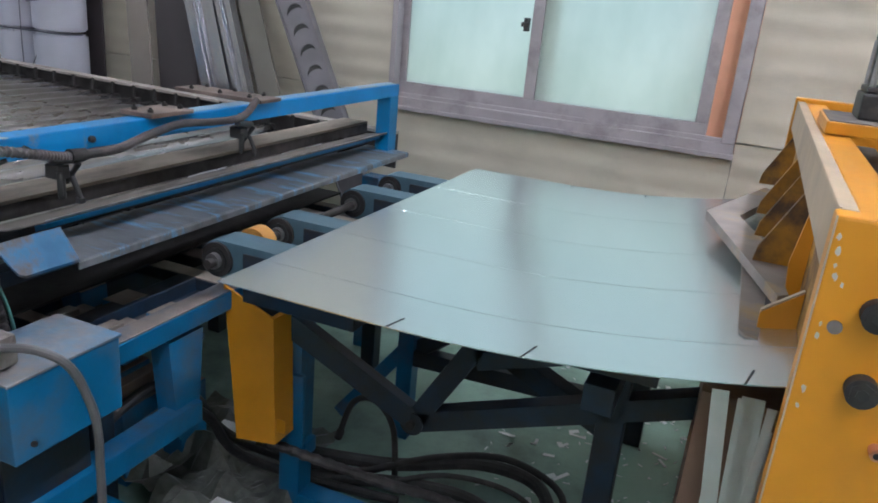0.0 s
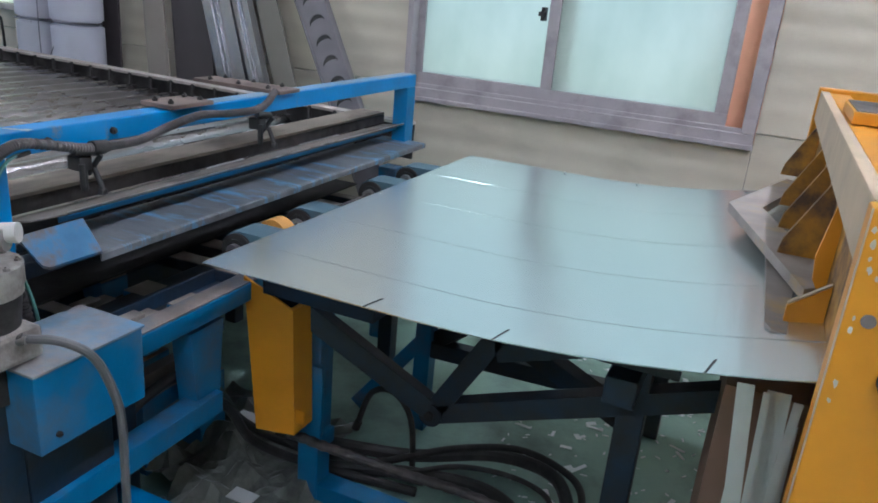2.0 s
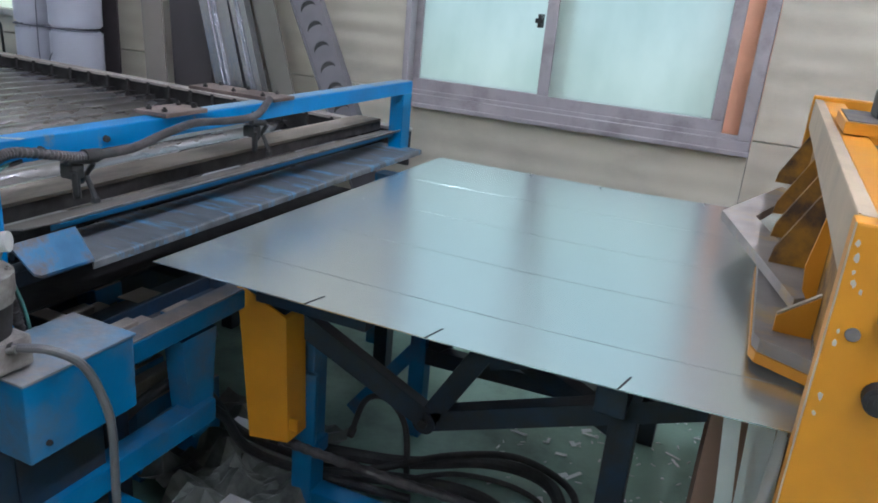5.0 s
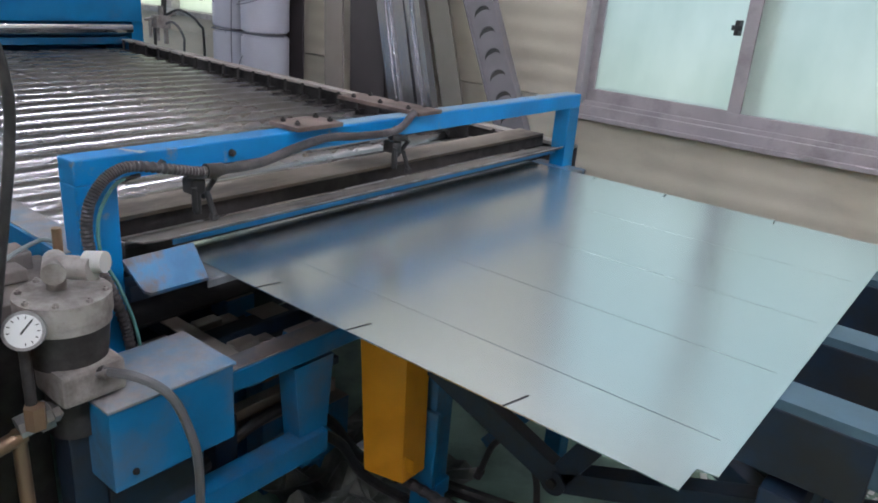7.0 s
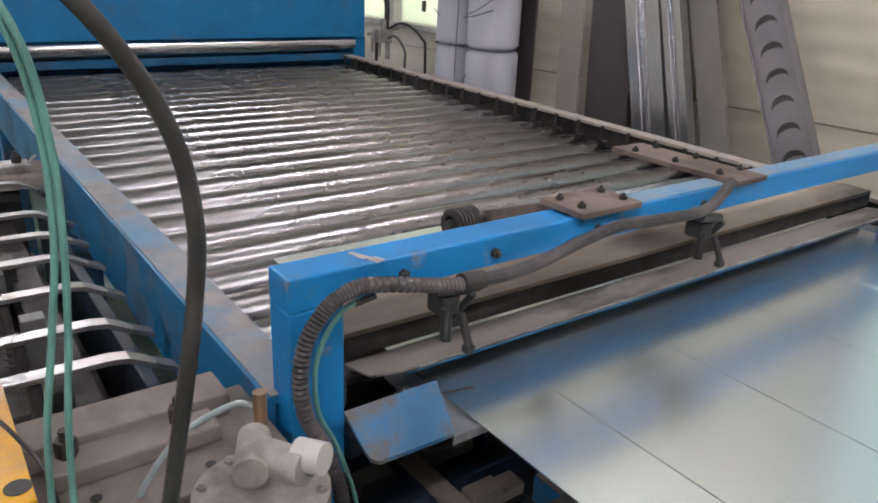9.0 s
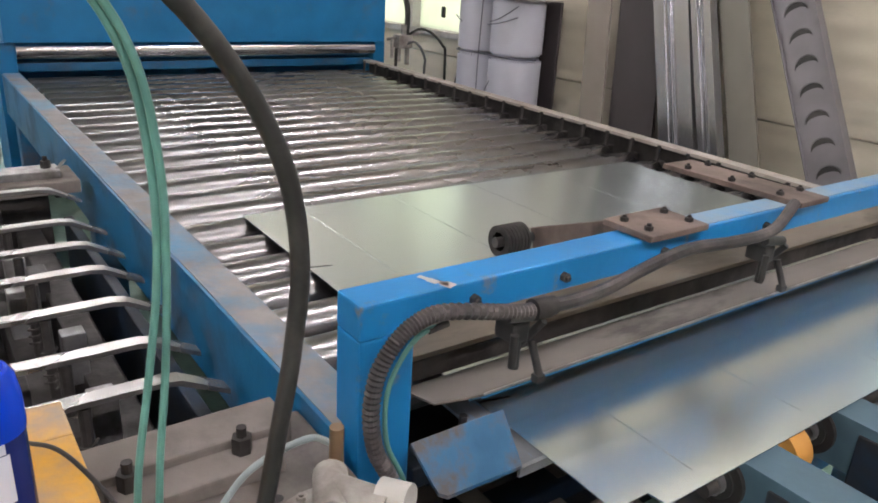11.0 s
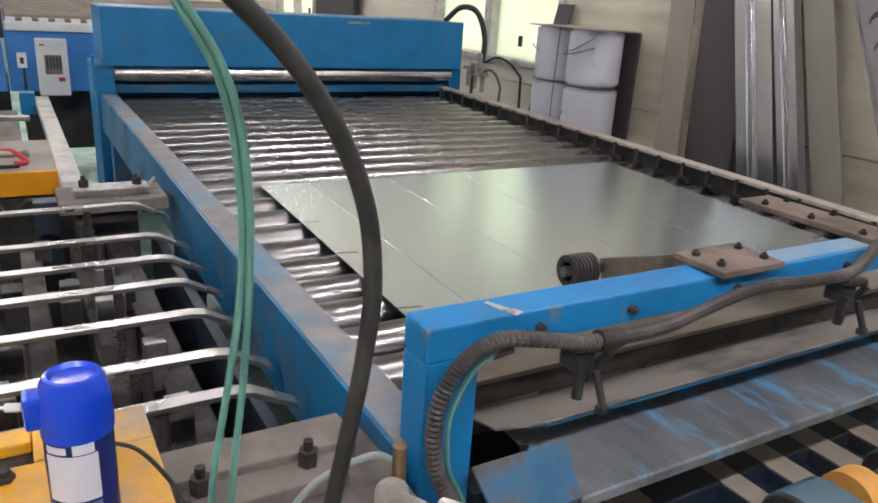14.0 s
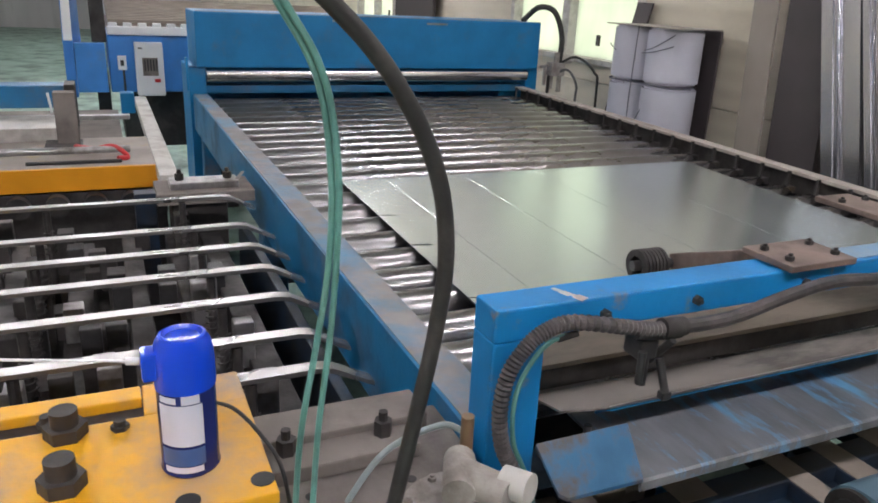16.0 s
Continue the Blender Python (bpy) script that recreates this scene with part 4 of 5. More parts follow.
for x, z, dx, dz in ((-2.5, 1.345, 0.2, 0.09), (-2.52, 1.33, 0.22, 0.05), (-2.47, 1.05, -0.05, -0.3), (-2.8, 1.36, 0.1, -0.06)):
    part("string", pipe(B(), [(x, 2.15, z), (x + dx * 0.5, 2.135, z + dz * 0.3), (x + dx, 2.165, z + dz)], 0.0026, 6), STRING, b)
part("string", pipe(B(), [(-2.848, 2.29, 1.176), (-2.81, 2.18, 1.174), (-2.705, 2.136, 1.176), (-2.59, 2.18, 1.172), (-2.54, 2.18, 1.172), (-2.425, 2.136, 1.178), (-2.31, 2.19, 1.17), (-2.282, 2.3, 1.17)], 0.004, 6), STRING, b)
part("lid_board", box(B(), -2.84, -2.27, 2.14, 2.44, 1.4625, 1.468, 0.002), BOARD, b, "grey board lying on the rolls")
# a dark strip takes the place of the shadow behind the rolls
part("back_board", box(B(), -2.6, -2.3, 2.46, 2.475, 0.62, 1.46, 0.003), BOARD_DARK, b, "dark strip standing in for the shadow behind the rolls")
part("pallet", box(B(), -2.92, -2.2, 2.1, 2.5, 0.0, 0.62, 0.01), BOARD_DARK, b)


def leaning(name, x0, x1, top_x, y0, z1, mat, label, thick=0.012, cat="board"):
    ob = thing(name, ((x0 + x1) / 2, 2.3, 0), label, cat)
    bm = B()
    w = x1 - x0
    lo = [(x0, y0, 0.0), (x1, y0, 0.0)]
    hi = [(top_x, WALL - 0.03, z1), (top_x + w, WALL - 0.03, z1)]
    v = [bm.verts.new(c) for c in (*lo, *hi[::-1])]
    f = bm.faces.new(v)
    e = bmesh.ops.extrude_face_region(bm, geom=[f])
    bmesh.ops.translate(bm, verts=[g for g in e["geom"] if isinstance(g, bmesh.types.BMVert)], vec=(0, thick, 0))
    part("panel", bm, mat, ob)
    return ob


leaning("leaning_board", -1.864, -1.715, -2.215, 2.28, 2.1, BOARD_TAN, "tan-grey board leaning against the wall")
leaning("leaning_board", -1.74, -1.47, -2.0, 2.36, 2.12, BOARD_DARK, "dark board leaning against the wall")
leaning("leaning_board", -1.5, -1.3, -1.96, 2.41, 2.15, BOARD_BROWN, "brown board leaning behind the zinc profiles")
leaning("leaning_board", -3.2, -3.06, -3.09, 2.25, 1.58, BOARD_DARK, "narrow dark board leaning behind the bundle")
leaning("leaning_board", -0.86, -0.72, -1.56, 2.4, 2.0, BOARD, "narrow grey board leaning against the wall")


def profile(name, x, dx, w, y0, z1, mat, label):
    ob = thing(name, (x, 2.3, 0), label, "metal profile")
    m = Matrix.Translation((x, y0, 0)) @ Matrix.Shear("XY", 4, (0, 0))
    bm = B()
    out = [(-w / 2, 0.05), (-w / 2, 0), (-w * 0.2, 0), (-w * 0.2, 0.014), (w * 0.2, 0.014), (w * 0.2, 0), (w / 2, 0), (w / 2, 0.05), (w / 2 - 0.004, 0.05), (w / 2 - 0.004, 0.006), (-w / 2 + 0.004, 0.006), (-w / 2 + 0.004, 0.05)]
    lo = [bm.verts.new((x + u, y0 + v, 0)) for u, v in out]
    hi = [bm.verts.new((x + dx + u, WALL - 0.07 + v, z1)) for u, v in out]
    bm.faces.new(lo), bm.faces.new(hi[::-1])
    for i in range(len(out)):
        j = (i + 1) % len(out)
        bm.faces.new((lo[i], lo[j], hi[j], hi[i]))
    part("profile", bm, mat, ob)
    part("bead", bar(B(), (x, y0 + 0.004, 0.01), (x + dx, WALL - 0.066, z1 - 0.01), w * 0.16, 0.012), mat, ob, "raised bead along the profile")
    return ob


profile("zinc_profile", -1.1, -0.74, 0.19, 2.29, 2.3, ZINC, "shiny zinc channel profile leaning against the wall")
profile("zinc_profile", -0.92, -0.78, 0.1, 2.3, 2.3, ZINC, "narrow shiny zinc profile leaning against the wall")


def punched():
    ob = thing("punched_profile", (-0.45, 2.3, 0), "grey metal profile punched with a row of crescent openings", "metal profile")
    a, b = Vector((-0.15, 2.2, 0.0)), Vector((-1.33, WALL - 0.045, 2.1))
    d = (b - a).normalized()
    s = Vector((1, 0, 0)) - d * d.x
    s.normalize()
    n = s.cross(d)
    m = Matrix((s, d, n)).transposed().to_4x4()
    m.translation = a
    ln = (b - a).length
    part("strip", box(B(), -0.075, 0.075, 0, ln, -0.006, 0.0, 0, m), PERF, ob)
    for q in (-0.081, 0.0755):
        part("flange", box(B(), q, q + 0.0055, 0, ln, -0.04, 0.012, 0, m), PERF, ob)
    for k in range(19):
        c = 0.12 + k * 0.108
        bm = B()
        top, bot = [], []
        for i in range(11):
            t = math.pi * i / 10
            top.append(m @ Vector((0.045 * math.cos(t), c + 0.04 * math.sin(t), 0.0015)))
            bot.append(m @ Vector((0.042 * math.cos(t), c + 0.018 * math.sin(t), 0.0015)))
        vs = [bm.verts.new(v) for v in top + bot[::-1]]
        bm.faces.new(vs)
        part("crescent_opening", bm, BLACK, ob, "dark crescent-shaped opening")
        bm = B()
        ring = []
        for r in (0.048, 0.043):
            ring.append([bm.verts.new(m @ Vector((r * math.cos(t), c + r * math.sin(t) * 0.9, 0.004 if r > 0.045 else 0.0005))) for t in [math.pi * i / 19 for i in range(20)]])
        for i in range(19):
            bm.faces.new((ring[0][i], ring[0][(i + 1) % 20], ring[1][(i + 1) % 20], ring[1][i]))
        part("rim", bm, PERF, ob)


punched()


# ---- far end: the roller press and the machine behind it ----
def roller_press():
    p = thing("roller_press", (-3.55, 1.0, 0), "wide blue roller press with a chrome roller at the table's end", "machine")
    part("hood", box(B(), -3.78, -3.38, -0.005, 2.045, 1.152, 1.432, 0.006), BLUE, p, "blue hood of the roller press, rubbed along its top edge")
    part("hood_edge", box(B(), -3.4, -3.3785, 0.0, 2.04, 1.4325, 1.4345, 0.0008), RAILTOP, p, "rubbed and dusty upper edge of the hood")
    for y in (0.72, 1.28):
        part("slot", box(B(), -3.381, -3.376, y, y + 0.13, 1.4, 1.411), STEEL, p)
    part("post", box(B(), -3.78, -3.41, -0.045, 0.042, 0.0, 1.151, 0.004), BLUE, p)
    part("post", box(B(), -3.78, -3.41, 1.985, 2.065, 0.0, 1.151, 0.004), BLUE, p)
    part("bracket", box(B(), -3.45, -3.4, -0.058, -0.0455, 1.03, 1.2, 0.003), BLUE, p)
    part("chrome_roller", rod(B(), (-3.425, 0.043, 1.112), (-3.425, 1.984, 1.112), 0.04, n=28), PINCH, p, "polished chrome pinch roller", smooth=True)
    part("inner_beam", box(B(), -3.62, -3.53, 0.043, 1.984, 1.06, 1.142, 0.004), BLUE_DARK, p)
    part("apron", box(B(), -3.5, -3.45, 0.043, 1.984, 1.01, 1.052, 0.004), RAILBLUE, p)
    part("back_plate", box(B(), -3.775, -3.75, 0.043, 1.984, 0.9, 1.142, 0.004), RAILBLUE, p)
    return p


roller_press()

h = thing("air_fittings", (-3.3, 2.15, 0.9), "air valves and bent hoses beside the roller press", "pipework")
part("hose", pipe(B(), [(-3.5, 1.98, 1.4345), (-3.42, 2.04, 1.52), (-3.36, 2.12, 1.5), (-3.33, 2.17, 1.36), (-3.33, 2.17, 1.2)], 0.017), BLACK, h, "thick black hose bent over the hood", smooth=True)
part("hose", pipe(B(), [(-3.33, 2.16, 1.19), (-3.25, 2.24, 1.24), (-3.16, 2.32, 1.16), (-3.14, 2.34, 1.0), (-3.14, 2.34, 0.0)], 0.008), BLACK, h, smooth=True)
part("hose", pipe(B(), [(-3.33, 2.14, 1.13), (-3.27, 2.2, 1.16), (-3.22, 2.24, 1.07), (-3.22, 2.24, 0.93), (-3.22, 2.24, 0.0)], 0.008), HOSE_GREY, h, smooth=True)
bm = box(B(), -3.37, -3.3, 2.1, 2.2, 1.12, 1.2, 0.006)
rod(bm, (-3.33, 2.12, 1.04), (-3.33, 2.12, 1.13), 0.013)
rod(bm, (-3.33, 2.18, 1.02), (-3.33, 2.18, 1.13), 0.015)
rod(bm, (-3.33, 2.07, 1.06), (-3.33, 2.07, 1.17), 0.011)
rod(bm, (-3.36, 2.05, 1.17), (-3.3, 2.24, 1.21), 0.009)
rod(bm, (-3.33, 2.15, 1.2), (-3.33, 2.15, 1.26), 0.018)
part("valve", bm, CAST, h, "dusty cluster of air valves")
part("valve_rod", rod(B(), (-3.33, 2.1, 0.0), (-3.33, 2.1, 1.12), 0.01), GRIME_SHADE, h, smooth=True)


# ---- far end: the machine behind ----
def far_machine():
    p = thing("far_machine", (-5, -0.3, 0), "light blue machine with a slatted bed and a white control panel", "machine")
    part("body", box(B(), -6.4, -4.4, -0.415, 1.6, 0.89, 1.238, 0.01), CABBLUE, p)
    bm = box(B(), -4.44, -4.375, -0.41, 1.6, 1.239, 1.29, 0.008)
    for k in range(24):
        box(bm, -4.43, -4.385, -0.4 + 0.085 * k, -0.35 + 0.085 * k, 1.288, 1.312, 0.004)
    part("bed_edge", bm, WHITE, p, "white scalloped front edge of the bed")
    part("side_panel", box(B(), -4.44, -4.36, -0.6, -0.43, 0.895, 1.19, 0.006), CABBLUE, p)
    part("side_wall", prism(B(), [(-6.4, 0.86), (-4.4, 0.86), (-4.4, 1.2), (-4.6, 1.47), (-6.4, 1.6)], "y", -0.66, -0.605), CABBLUE, p)
    part("wall_edge", bar(B(), (-4.39, -0.63, 1.2), (-4.6, -0.63, 1.478), 0.05, 0.006), WHITE, p, "white worn edge of the side wall")
    part("column", box(B(), -4.56, -4.44, -0.5, -0.416, 1.19, 1.62, 0.005), GRIME_SHADE, p, "dark grey column")
    for k in range(16):
        part("slat", box(B(), -6.4 + 0.12 * k, -6.34 + 0.12 * k, -0.4, 1.6, 1.37 - 0.005 * k, 1.4 - 0.005 * k, 0.003), SLAT, p)
    part("bed_floor", box(B(), -6.4, -4.45, -0.41, 1.6, 1.24, 1.27), RUST, p, "brown floor under the slats")
    pan = part("control_panel", box(B(), -4.4, -4.33, -0.265, -0.1, 0.875, 1.2, 0.008), WHITE, p, "white control panel")
    part("screen", box(B(), -4.33, -4.326, -0.225, -0.135, 1.0, 1.11, 0.001), DUSTY, pan, "grey display")
    for k in range(5):
        part("display_bar", box(B(), -4.326, -4.324, -0.215 + 0.017 * k, -0.207 + 0.017 * k, 1.03, 1.1), BLACK, pan)
    part("name_bar", box(B(), -4.33, -4.328, -0.245, -0.22, 1.163, 1.171), BLACK, pan)
    part("switch", box(B(), -4.33, -4.32, -0.16, -0.125, 0.96, 0.982, 0.002), RED, pan, "red switch")
    part("socket_box", box(B(), -4.4, -4.37, -0.365, -0.315, 1.03, 1.115, 0.004), WHITE, p)
    part("socket", box(B(), -4.37, -4.366, -0.35, -0.33, 1.055, 1.09, 0.002), BLACK, p)
    part("cable", pipe(B(), [(-4.375, -0.335, 1.03), (-4.37, -0.335, 0.98), (-4.38, -0.335, 0.9)], 0.007), BLACK, p)
    for y in (-0.5, -0.2, 0.3, 1.4):
        part("leg", box(B(), -5.4, -4.7, y, y + 0.08, 0.0, 0.89, 0.005), BLACK, p)
    part("skirt", box(B(), -5.5, -4.6, -0.35, 1.4, 0.5, 0.89, 0.01), BLACK, p)
    part("foot_block", box(B(), -4.66, -4.56, -0.5, -0.42, 0.55, 0.7, 0.01), YELLOW, p)
    return p


far_machine()


def work_table():
    t = thing("work_table", (-12, -2.6, 0), "far work table with a pale top and dark legs", "table")
    part("tabletop", box(B(), -13.4, -10.9, -3.6, -1.95, 0.75, 0.79, 0.01), PALE, t, "pale worn tabletop")
    for x in (-13.2, -11.1):
        for y in (-3.4, -2.1):
            part("leg", box(B(), x - 0.05, x + 0.05, y - 0.05, y + 0.05, 0.0, 0.75, 0.005), GRIME_SHADE, t)
    part("rail", box(B(), -13.2, -11.1, -2.13, -2.07, 0.2, 0.26, 0.004), RUST, t)
    part("rail", box(B(), -11.13, -11.07, -3.4, -2.1, 0.3, 0.36, 0.004), RUST, t)
    d = thing("blue_tub", (-11.6, -2.5, 0.79), "small blue plastic tub on the far table", "tub")
    bm = rod(B(), (-11.6, -2.45, 0.79), (-11.6, -2.45, 0.92), 0.1, 0.12, n=20)
    part("tub", bm, CAPBLUE, d, smooth=True)


work_table()

# ---- the punching line on the near side ----
BAR_X = (-1.41, -1.13, -0.965, -0.815, -0.65, -0.476, -0.343)


def support_bar(x):
    b = thing("support_bar", (x, -0.5, 0.95), "flat steel guide bar with a bent-down end, worn bright", "bar", "guide bars beside the table")
    prof = [(-1.6, 0.998), (-0.175, 1.004), (-0.15, 1.0), (-0.08, 0.964), (-0.08, 0.956), (-0.153, 0.992), (-0.177, 0.996), (-1.6, 0.99)]
    part("flat", prism(B(), prof, "x", x - 0.014, x + 0.014), BARSTEEL, b, "worn steel flat")
    for y in (-0.28, -0.62, -1.2):
        part("stud", rod(B(), (x, y, 0.72), (x, y, 0.99), 0.009, n=10), GRIME_SHADE, b, smooth=True)
        part("spring", pipe(B(), [(x + 0.013 * math.cos(q * 1.57), y + 0.013 * math.sin(q * 1.57), 0.86 + 0.0035 * q) for q in range(22)], 0.0025, 5, 2), GRIME_SHADE, b)
    return b


for x in BAR_X:
    support_bar(x)


def bed():
    f = thing("punch_bed", (-0.9, -0.6, 0), "machine bed with steel rails, coloured dark for the shade below the guide bars", "machine frame")
    # the shade under the guide bars is put into these dark materials
    for y, w, z in ((-0.2, 0.06, 0.86), (-0.3, 0.045, 0.84), (-0.42, 0.05, 0.85), (-0.55, 0.06, 0.83), (-0.7, 0.05, 0.85), (-1.2, 0.08, 0.8)):
        part("bed_rail", box(B(), -1.6, -0.25, y - w / 2, y + w / 2, z - 0.1, z, 0.004), GRIME_SHADE, f)
    part("base", box(B(), -1.65, -0.2, -1.6, -0.12, 0.55, 0.72, 0.004), GRIME_SHADE, f)
    for x in (-1.5, -0.95, -0.4):
        part("pedestal", box(B(), x - 0.1, x + 0.1, -1.5, -0.2, 0.0, 0.55, 0.006), BLACK, f)
    R = random.Random(2)
    for k in range(46):
        x, y = R.uniform(-1.55, -0.3), R.uniform(-0.75, -0.2)
        w = R.uniform(0.012, 0.03)
        part("bracket", box(B(), x - w, x + w, y - 0.02, y + 0.02, 0.84, R.uniform(0.88, 0.95), 0.003), R.choice((GRIME_SHADE, BLACK, GRIME_SHADE, STEEL)), f)
    part("side_plate", box(B(), -1.6, -0.2, -0.1, -0.075, 0.6, 0.86, 0.003), BLUE_DARK, f)
    part("bed_leg", box(B(), -1.62, -1.56, -0.4, -0.34, 0.6, 0.98, 0.003), BLUE_DARK, f)
    return f


bed()


def clamp_block():
    f = thing("end_clamp", (-0.1, -0.2, 0.9), "dusty steel clamp block bolted beside the gate", "machine part")
    part("base", box(B(), -0.2, 0.0, -0.34, -0.03, 0.93, 0.985, 0.004), DUSTY, f)
    part("strip", box(B(), -0.2, -0.13, -0.33, -0.07, 0.985, 1.02, 0.004), DUSTY, f)
    part("strip", box(B(), -0.14, -0.08, -0.3, -0.1, 0.985, 1.008, 0.004), DUSTY, f)
    for y in (-0.142, -0.275):
        bolt(f, -0.118, y, 1.008, 0.013, 0.022)
    for x, y in ((-0.05, -0.26), (-0.04, -0.13)):
        part("hole", rod(B(), (x, y, 0.984), (x, y, 0.986), 0.007, n=12), BLACK, f)
    part("support", box(B(), -0.18, -0.02, -0.32, -0.12, 0.0, 0.93, 0.005), GRIME_SHADE, f)
    far = thing("end_clamp", (-1.62, -0.3, 0.9), "dusty steel clamp block at the far end of the guide bars", "machine part")
    part("base", box(B(), -1.68, -1.5, -0.34, -0.06, 0.955, 0.99, 0.004), DUSTY, far)
    part("strip", box(B(), -1.62, -1.54, -0.3, -0.1, 0.99, 1.012, 0.004), STEEL, far)
    for y in (-0.13, -0.27):
        bolt(far, -1.58, y, 1.012, 0.013, 0.02)
    part("finger", bar(B(), (-1.55, -0.12, 1.0), (-1.58, -0.08, 1.03), 0.012, 0.004), STEEL, far)
    part("support", box(B(), -1.66, -1.52, -0.3, -0.14, 0.0, 0.955, 0.005), GRIME_SHADE, far)


clamp_block()


def yellow_plate():
    f = thing("yellow_base_plate", (-0.1, -0.6, 0.9), "yellow machine plate with dark holes, dusty and worn", "machine part")
    bm = box(B(), -0.1, 0.088, -1.2, -0.325, 1.096, 1.11, 0.003)
    box(bm, -0.172, -0.1, -0.44, -0.325, 1.096, 1.1098, 0.003)
    box(bm, -0.172, -0.14, -1.2, -0.441, 1.096, 1.1098, 0.003)
    part("plate", bm, YELLOW_TOP, f, "yellow top plate, dusty where things lay")
    blk = part("slide_block", box(B(), -0.15, 0.07, -1.2, -0.34, 1.0, 1.096, 0.006), GRIME_SHADE, f, "grimy steel block under the plate")
    for y in (-0.372, -0.5):
        b = part("boss", rod(B(), (0.07, y, 1.045), (0.085, y, 1.045), 0.026, n=28), STEEL, blk, smooth=True)
        part("bore", rod(B(), (0.085, y, 1.045), (0.0865, y, 1.045), 0.012, n=20), BLACK, f, smooth=True)
    part("ledge", box(B(), -0.15, 0.075, -1.2, -0.335, 0.985, 0.999, 0.003), YELLOW, f, "yellow ledge below the block")
    part("body", box(B(), -0.15, 0.17, -1.2, -0.345, 0.0, 0.955, 0.006), YELLOW_TOP, f)
    part("body_top", box(B(), -0.15, 0.166, -1.2, -0.349, 0.956, 0.9845, 0.003), YELLOW_DUSTY, f, "dusty top of the yellow body")
    for x, y in ((0.062, -0.337), (0.072, -0.41)):
        part("hole", rod(B(), (x, y, 1.1095), (x, y, 1.1108), 0.012, n=20), BLACK, f)
    for x, y, r, hh in ((-0.085, -0.52, 0.018, 0.032), (0.01, -0.52, 0.018, 0.034), (-0.08, -0.466, 0.008, 0.012), (-0.11, -0.54, 0.008, 0.014)):
        n = part("nut", rod(B(), (x, y, 1.11), (x, y, 1.11 + hh * 0.45), r * 1.25, n=6), GRIME_SHADE, f, "grimy bolt with nut")
        part("stud", rod(B(), (x, y, 1.11 + hh * 0.45), (x, y, 1.11 + hh), r * 0.8, n=14), GRIME_SHADE, n, smooth=True)
    ob = thing("thin_cable", (-0.05, -0.35, 1.1), "thin black cable lying over the yellow plate", "cable")
    part("cable", pipe(B(), [(-0.1, -0.37, 1.115), (-0.06, -0.345, 1.122), (0.0, -0.325, 1.118), (0.03, -0.31, 1.09), (0.04, -0.3, 1.0)], 0.0024, 8), BLACK, ob, smooth=True)


yellow_plate()


def spray_can():
    c = thing("spray_can", (0.01, -0.4, 1.11), "dark blue spray can with a glossy blue cap and white label", "spray can")
    x, y, r = 0.008, -0.4, 0.0285

    def turned(rows, n=40):
        bm = B()
        rings = [[bm.verts.new((x + q * math.cos(a), y + q * math.sin(a), 1.11 + z)) for a in [2 * math.pi * k / n for k in range(n)]] for q, z in rows]
        for a, b in zip(rings, rings[1:]):
            for k in range(n):
                bm.faces.new((a[k], a[(k + 1) % n], b[(k + 1) % n], b[k]))
        bm.faces.new(rings[0]), bm.faces.new(rings[-1])
        return bm
    part("body", turned([(r, 0), (r + 0.001, 0.002), (r, 0.005), (r, 0.098), (r - 0.003, 0.106)]), CANBLUE, c, smooth=True)
    cap = part("cap", turned([(r + 0.001, 0.094), (r + 0.0015, 0.1), (r + 0.001, 0.125), (r - 0.002, 0.142), (r - 0.006, 0.148), (r - 0.009, 0.149), (r - 0.012, 0.145), (0.004, 0.144)]), CAPBLUE, c, "glossy blue spray cap", smooth=True)
    part("trigger", box(B(), x - 0.012, x + 0.012, y - 0.04, y - 0.02, 1.215, 1.245, 0.004), CAPBLUE, cap)
    part("nozzle", rod(B(), (x - 0.004, y - 0.04, 1.232), (x - 0.008, y - 0.052, 1.232), 0.004, n=12), WHITE, cap, "white spray nozzle", smooth=True)
    part("straw", rod(B(), (x - 0.008, y - 0.052, 1.232), (x - 0.05, y - 0.19, 1.236), 0.0015, n=8), WHITE, cap, "thin white spray straw", smooth=True)

    def patch(a0, a1, z0, z1, mat, name, lift):
        bm = B()
        n = 12
        lo, hi = [], []
        for k in range(n + 1):
            a = radians(a0 + (a1 - a0) * k / n)
            lo.append(bm.verts.new((x + (r + lift) * math.cos(a), y + (r + lift) * math.sin(a), 1.11 + z0)))
            hi.append(bm.verts.new((x + (r + lift) * math.cos(a), y + (r + lift) * math.sin(a), 1.11 + z1)))
        for k in range(n):
            bm.faces.new((lo[k], lo[k + 1], hi[k + 1], hi[k]))
        part(name, bm, mat, c, smooth=True)
    patch(-65, 25, 0.037, 0.083, LABEL, "label", 0.0006)
    patch(-62, -25, 0.085, 0.092, LABEL, "label", 0.0006)
    patch(-15, 20, 0.084, 0.1, LABEL, "label", 0.0006)
    patch(-65, 25, 0.014, 0.034, LABEL_BLUE, "label", 0.0006)
    patch(-60, 20, 0.006, 0.013, LABEL, "label", 0.0006)


spray_can()


